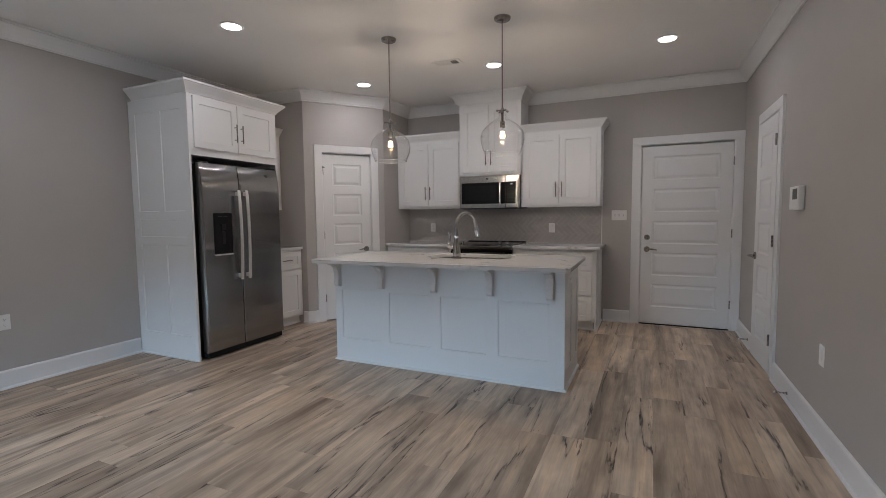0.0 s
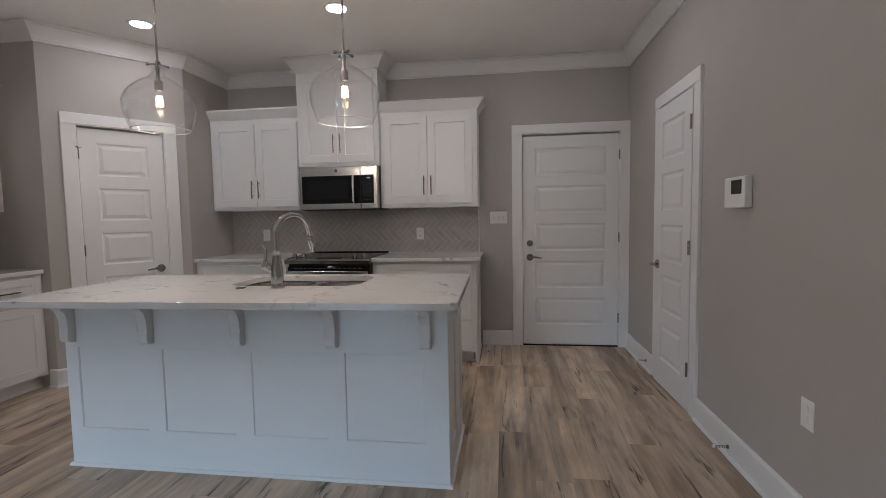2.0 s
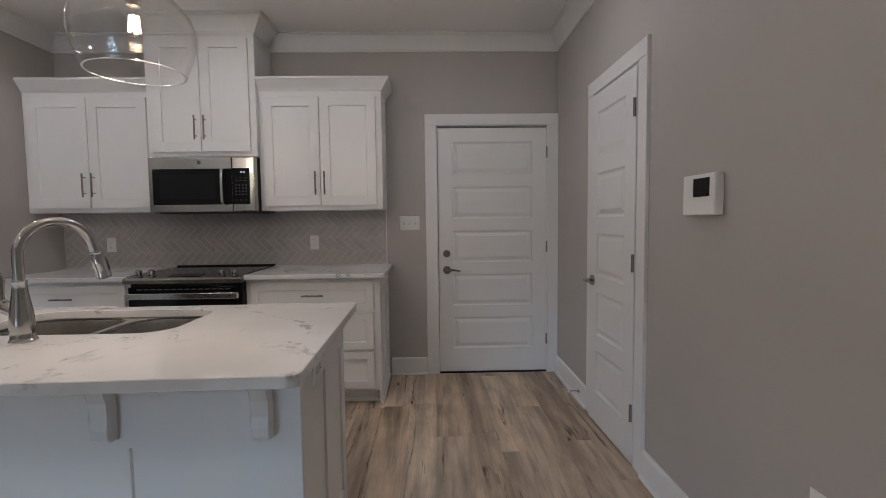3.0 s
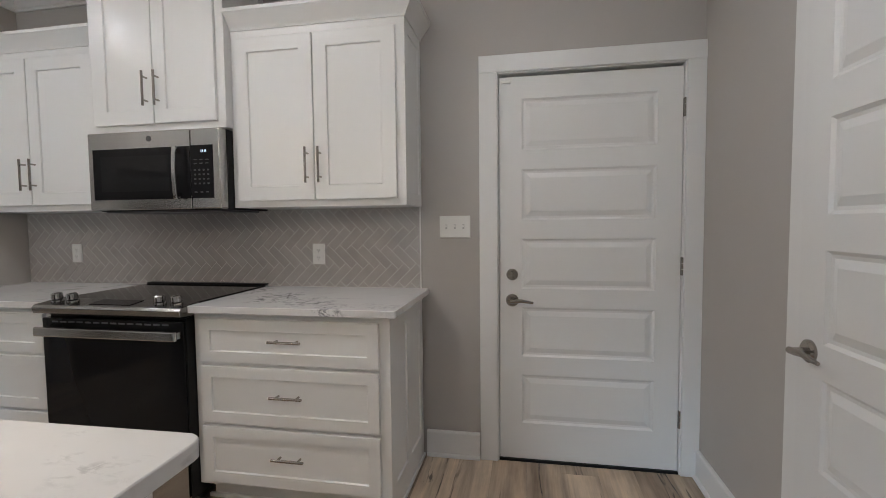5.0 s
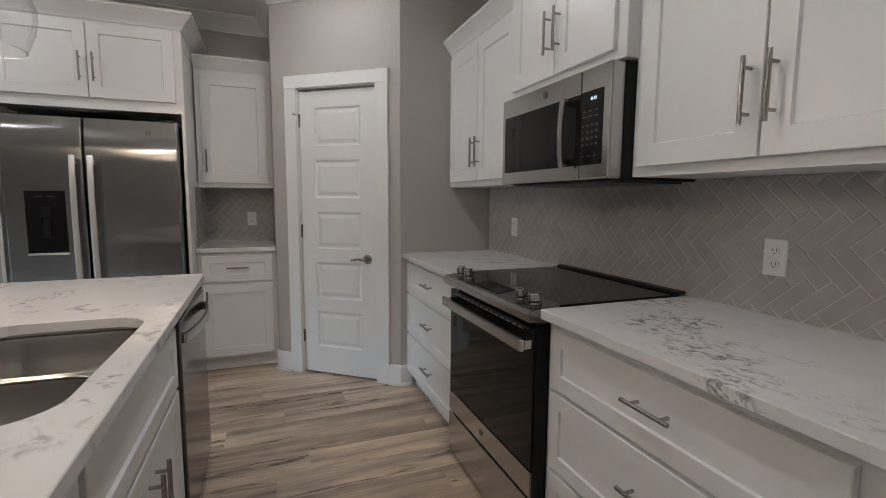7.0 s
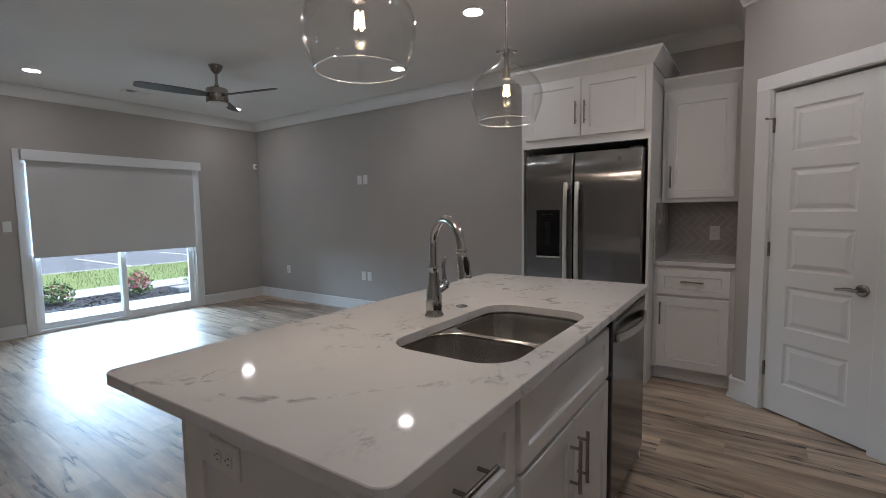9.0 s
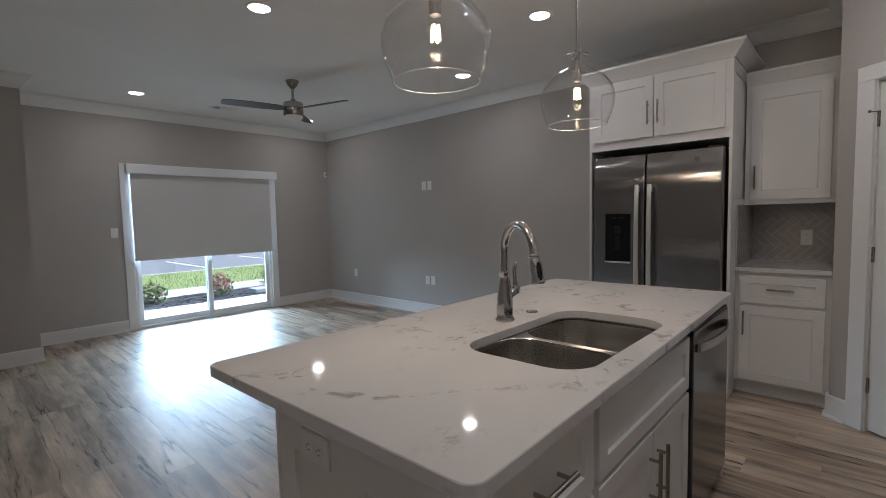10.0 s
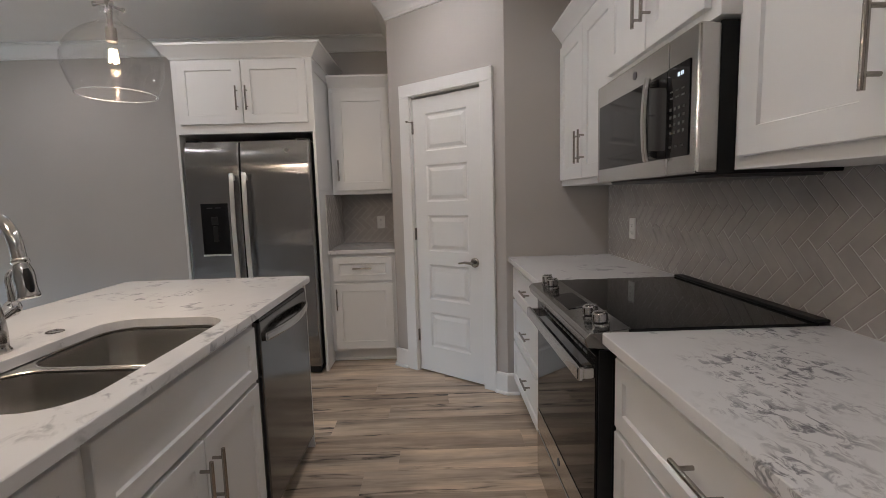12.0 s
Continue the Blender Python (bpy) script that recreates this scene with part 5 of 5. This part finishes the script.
def shrub(x, y, flowers, label, spread=0.30, height=0.42):
    ob = thing("flowering_shrub", label, "shrub", pose(x, y, G + 0.03), "shrubs in the mulch bed")
    bm = bmesh.new()
    for k in range(9):
        a = k * 0.7
        tube(bm, [(0.01 * math.cos(a), 0.01 * math.sin(a), -0.01), (0.09 * math.cos(a), 0.09 * math.sin(a), height * 0.45), (0.2 * math.cos(a + 0.4), 0.2 * math.sin(a + 0.4), height * 0.85)], [0.007, 0.005, 0.002], 6)
    part("stems", bm, STEM, ob)
    part("leaves", leaf_cloud(420, spread, height, 0.035), LEAF, ob)
    part("blossoms", leaf_cloud(flowers, spread * 0.8, height * 0.75, 0.032, height * 0.32), PETAL, ob, "pink blossoms")


shrub(-2.50, -4.75, 40, "low green shrub with a few pink blossoms", 0.24, 0.38)
shrub(-3.62, -4.60, 190, "low shrub covered in pink blossoms", 0.22, 0.42)
shrub(-4.85, -4.9, 10, "low green shrub beside the path", 0.28, 0.5)
ob = tagged(part("splash_block", boxes((-4.75, -4.12, -4.55, -4.22, G + 0.02, G + 0.12, 0.02)), STONE), "grey stone block lying in the mulch", "stone block")
rows = bmesh.new()
for _ in range(5200):
    x, y = rnd.uniform(-9, 1), rnd.uniform(-10.3, -6.5)
    h, a = rnd.uniform(0.03, 0.085), rnd.uniform(0, math.pi)
    dx, dy = 0.006 * math.cos(a), 0.006 * math.sin(a)
    vs = [rows.verts.new(p) for p in ((x - dx, y - dy, G - 0.02), (x + dx, y + dy, G - 0.02), (x + rnd.uniform(-0.03, 0.03), y + rnd.uniform(-0.03, 0.03), G - 0.02 + h))]
    rows.faces.new(vs)
tagged(part("grass", rows, LEAFY), "patchy green and dry grass strip", "grass", kind="stuff")
rows = bmesh.new()
for _ in range(2600):
    x, y = rnd.uniform(-5.6, -1.0), rnd.uniform(-5.2, -3.8)
    m = pose(x, y, G + 0.032 + rnd.uniform(0, 0.012), rnd.uniform(-25, 25), rnd.uniform(-25, 25), rnd.uniform(0, 180))
    l, w = rnd.uniform(0.02, 0.06), rnd.uniform(0.006, 0.015)
    rows.faces.new([rows.verts.new(m @ Vector(p)) for p in ((-l, -w, 0), (l, -w, 0.002), (l, w, 0.004), (-l, w, 0.001))])
tagged(part("mulch_chips", rows, MULCH), "loose dark bark chips", "mulch", kind="stuff")

# ---- backsplash tiles ----
def herringbone(parent, f, width, z0, z1, tile_w=0.0475, tile_l=0.1425, joint=0.0032):
    """Separate glazed tiles at 45 degrees, trimmed to the field from u = 0 to width."""
    c45 = math.sqrt(0.5)
    h = z1 - z0
    n = int((width + h) / (tile_w * 1.4)) + 8
    for i in range(-n, n):
        for j in range(-n, n):
            ox, oy = i * tile_w + j * tile_l, i * tile_w - j * tile_l
            for (x0, y0, x1, y1) in ((ox, oy, ox + tile_l, oy + tile_w), (ox, oy + tile_w, ox + tile_w, oy + tile_w + tile_l)):
                mx, my = (x0 + x1) / 2, (y0 + y1) / 2
                cu, cv = (mx + my) * c45, (my - mx) * c45
                if not (-0.08 < cu < width + 0.08 and -0.08 < cv < h + 0.08):
                    continue
                g = joint / 2
                poly = [((x + y) * c45, (y - x) * c45) for x, y in ((x0 + g, y0 + g), (x1 - g, y0 + g), (x1 - g, y1 - g), (x0 + g, y1 - g))]
                for axis, lim, sign in ((0, 0.001, 1), (0, width - 0.001, -1), (1, 0.001, 1), (1, h - 0.001, -1)):
                    res = []
                    for k, p in enumerate(poly):
                        q = poly[(k + 1) % len(poly)]
                        dp, dq = sign * (p[axis] - lim), sign * (q[axis] - lim)
                        if dp >= 0:
                            res.append(p)
                        if (dp > 0) != (dq > 0) and abs(dp - dq) > 1e-9:
                            t = dp / (dp - dq)
                            res.append((p[0] + t * (q[0] - p[0]), p[1] + t * (q[1] - p[1])))
                    poly = res
                    if len(poly) < 3:
                        break
                if len(poly) < 3:
                    continue
                area = abs(sum(p[0] * q[1] - q[0] * p[1] for p, q in zip(poly, poly[1:] + poly[:1]))) / 2
                if area < 6e-5:
                    continue
                ce = (sum(p[0] for p in poly) / len(poly), sum(p[1] for p in poly) / len(poly))
                tilt = (rnd.uniform(-0.010, 0.010), rnd.uniform(-0.010, 0.010))
                bm = bmesh.new()
                rings = []
                for sc, w in ((1.0, 0.005), (1.0, 0.0078), (0.0, 0.009)):
                    ring = []
                    for p in poly:
                        if sc:
                            q = p
                        else:
                            d = Vector(ce) - Vector(p)
                            q = Vector(p) + d.normalized() * min(0.0015, d.length * 0.3)
                        lift = tilt[0] * (q[0] - ce[0]) + tilt[1] * (q[1] - ce[1]) if w > 0.006 else 0
                        ring.append(bm.verts.new(f(q[0], z0 + q[1], w + lift)))
                    rings.append(ring)
                m_ = len(poly)
                for a, b in zip(rings, rings[1:]):
                    for k in range(m_):
                        bm.faces.new((a[k], a[(k + 1) % m_], b[(k + 1) % m_], b[k]))
                bm.faces.new(rings[-1])
                part("tile", bm, TILE, parent)


bs = setting("backsplash", boxes((PB.x + 0.001, -0.612, YB - 0.0075, YB - 0.0005, 0.9225, 1.361)), GROUT, "glossy taupe herringbone tile backsplash with pale grout")
herringbone(bs, lambda u, v, w: (PB.x + 0.002 + u, YB - w, v), -0.613 - PB.x - 0.004, 0.9235, 1.3605)
part("edge_strip", boxes((-0.6118, -0.608, YB - 0.0105, YB - 0.0005, 0.9225, 1.361)), STEEL_L, bs, "thin metal edge strip")
bs = setting("backsplash", boxes((XL + 0.0005, XL + 0.0075, NY0 + 0.001, NY1 - 0.001, 0.9225, 1.361)), GROUT, "glossy taupe herringbone tile backsplash in the nook")
herringbone(bs, lambda u, v, w: (XL + w, NY0 + 0.002 + u, v), NW - 0.004, 0.9235, 1.3605)

bs = setting("backsplash", boxes((XL + 0.010, NX + 0.020, NY0 + 0.0005, NY0 + 0.0075, 0.9225, 1.361)), GROUT, "taupe herringbone tiles on the side of the fridge surround")
herringbone(bs, lambda u, v, w: (XL + 0.011 + u, NY0 + w, v), NX + 0.018 - XL - 0.012, 0.9235, 1.3605)

# ---- floor of separate planks, laid along y ----
fl = setting("floor", boxes((XL - 0.1, XR + 0.1, YF - 0.1, YB + 0.1, -0.08, -0.004)), GREYP, "wood-look vinyl plank floor in brown and grey tones")
PW, PLEN = 0.178, 1.22
k = 0
x = XL + 0.002
while x < XR:
    w = min(PW, XR - x)
    y = YF - rnd.uniform(0, PLEN)
    while y < YB:
        a, b = max(y, YF), min(y + PLEN, YB)
        y += PLEN
        if b - a < 0.02 or w < 0.01:
            continue
        bm = slab(bmesh.new(), lambda u, v, ww: (u, v, ww), 0.0002 - w / 2, w / 2 - 0.0002, -(b - a) / 2 + 0.0002, (b - a) / 2 - 0.0002, 0.0038, (), (), 0.0004)
        pk = part("plank", bm, PLANK, fl)
        pk.location = (x + w / 2, (a + b) / 2, 0)
    x += PW
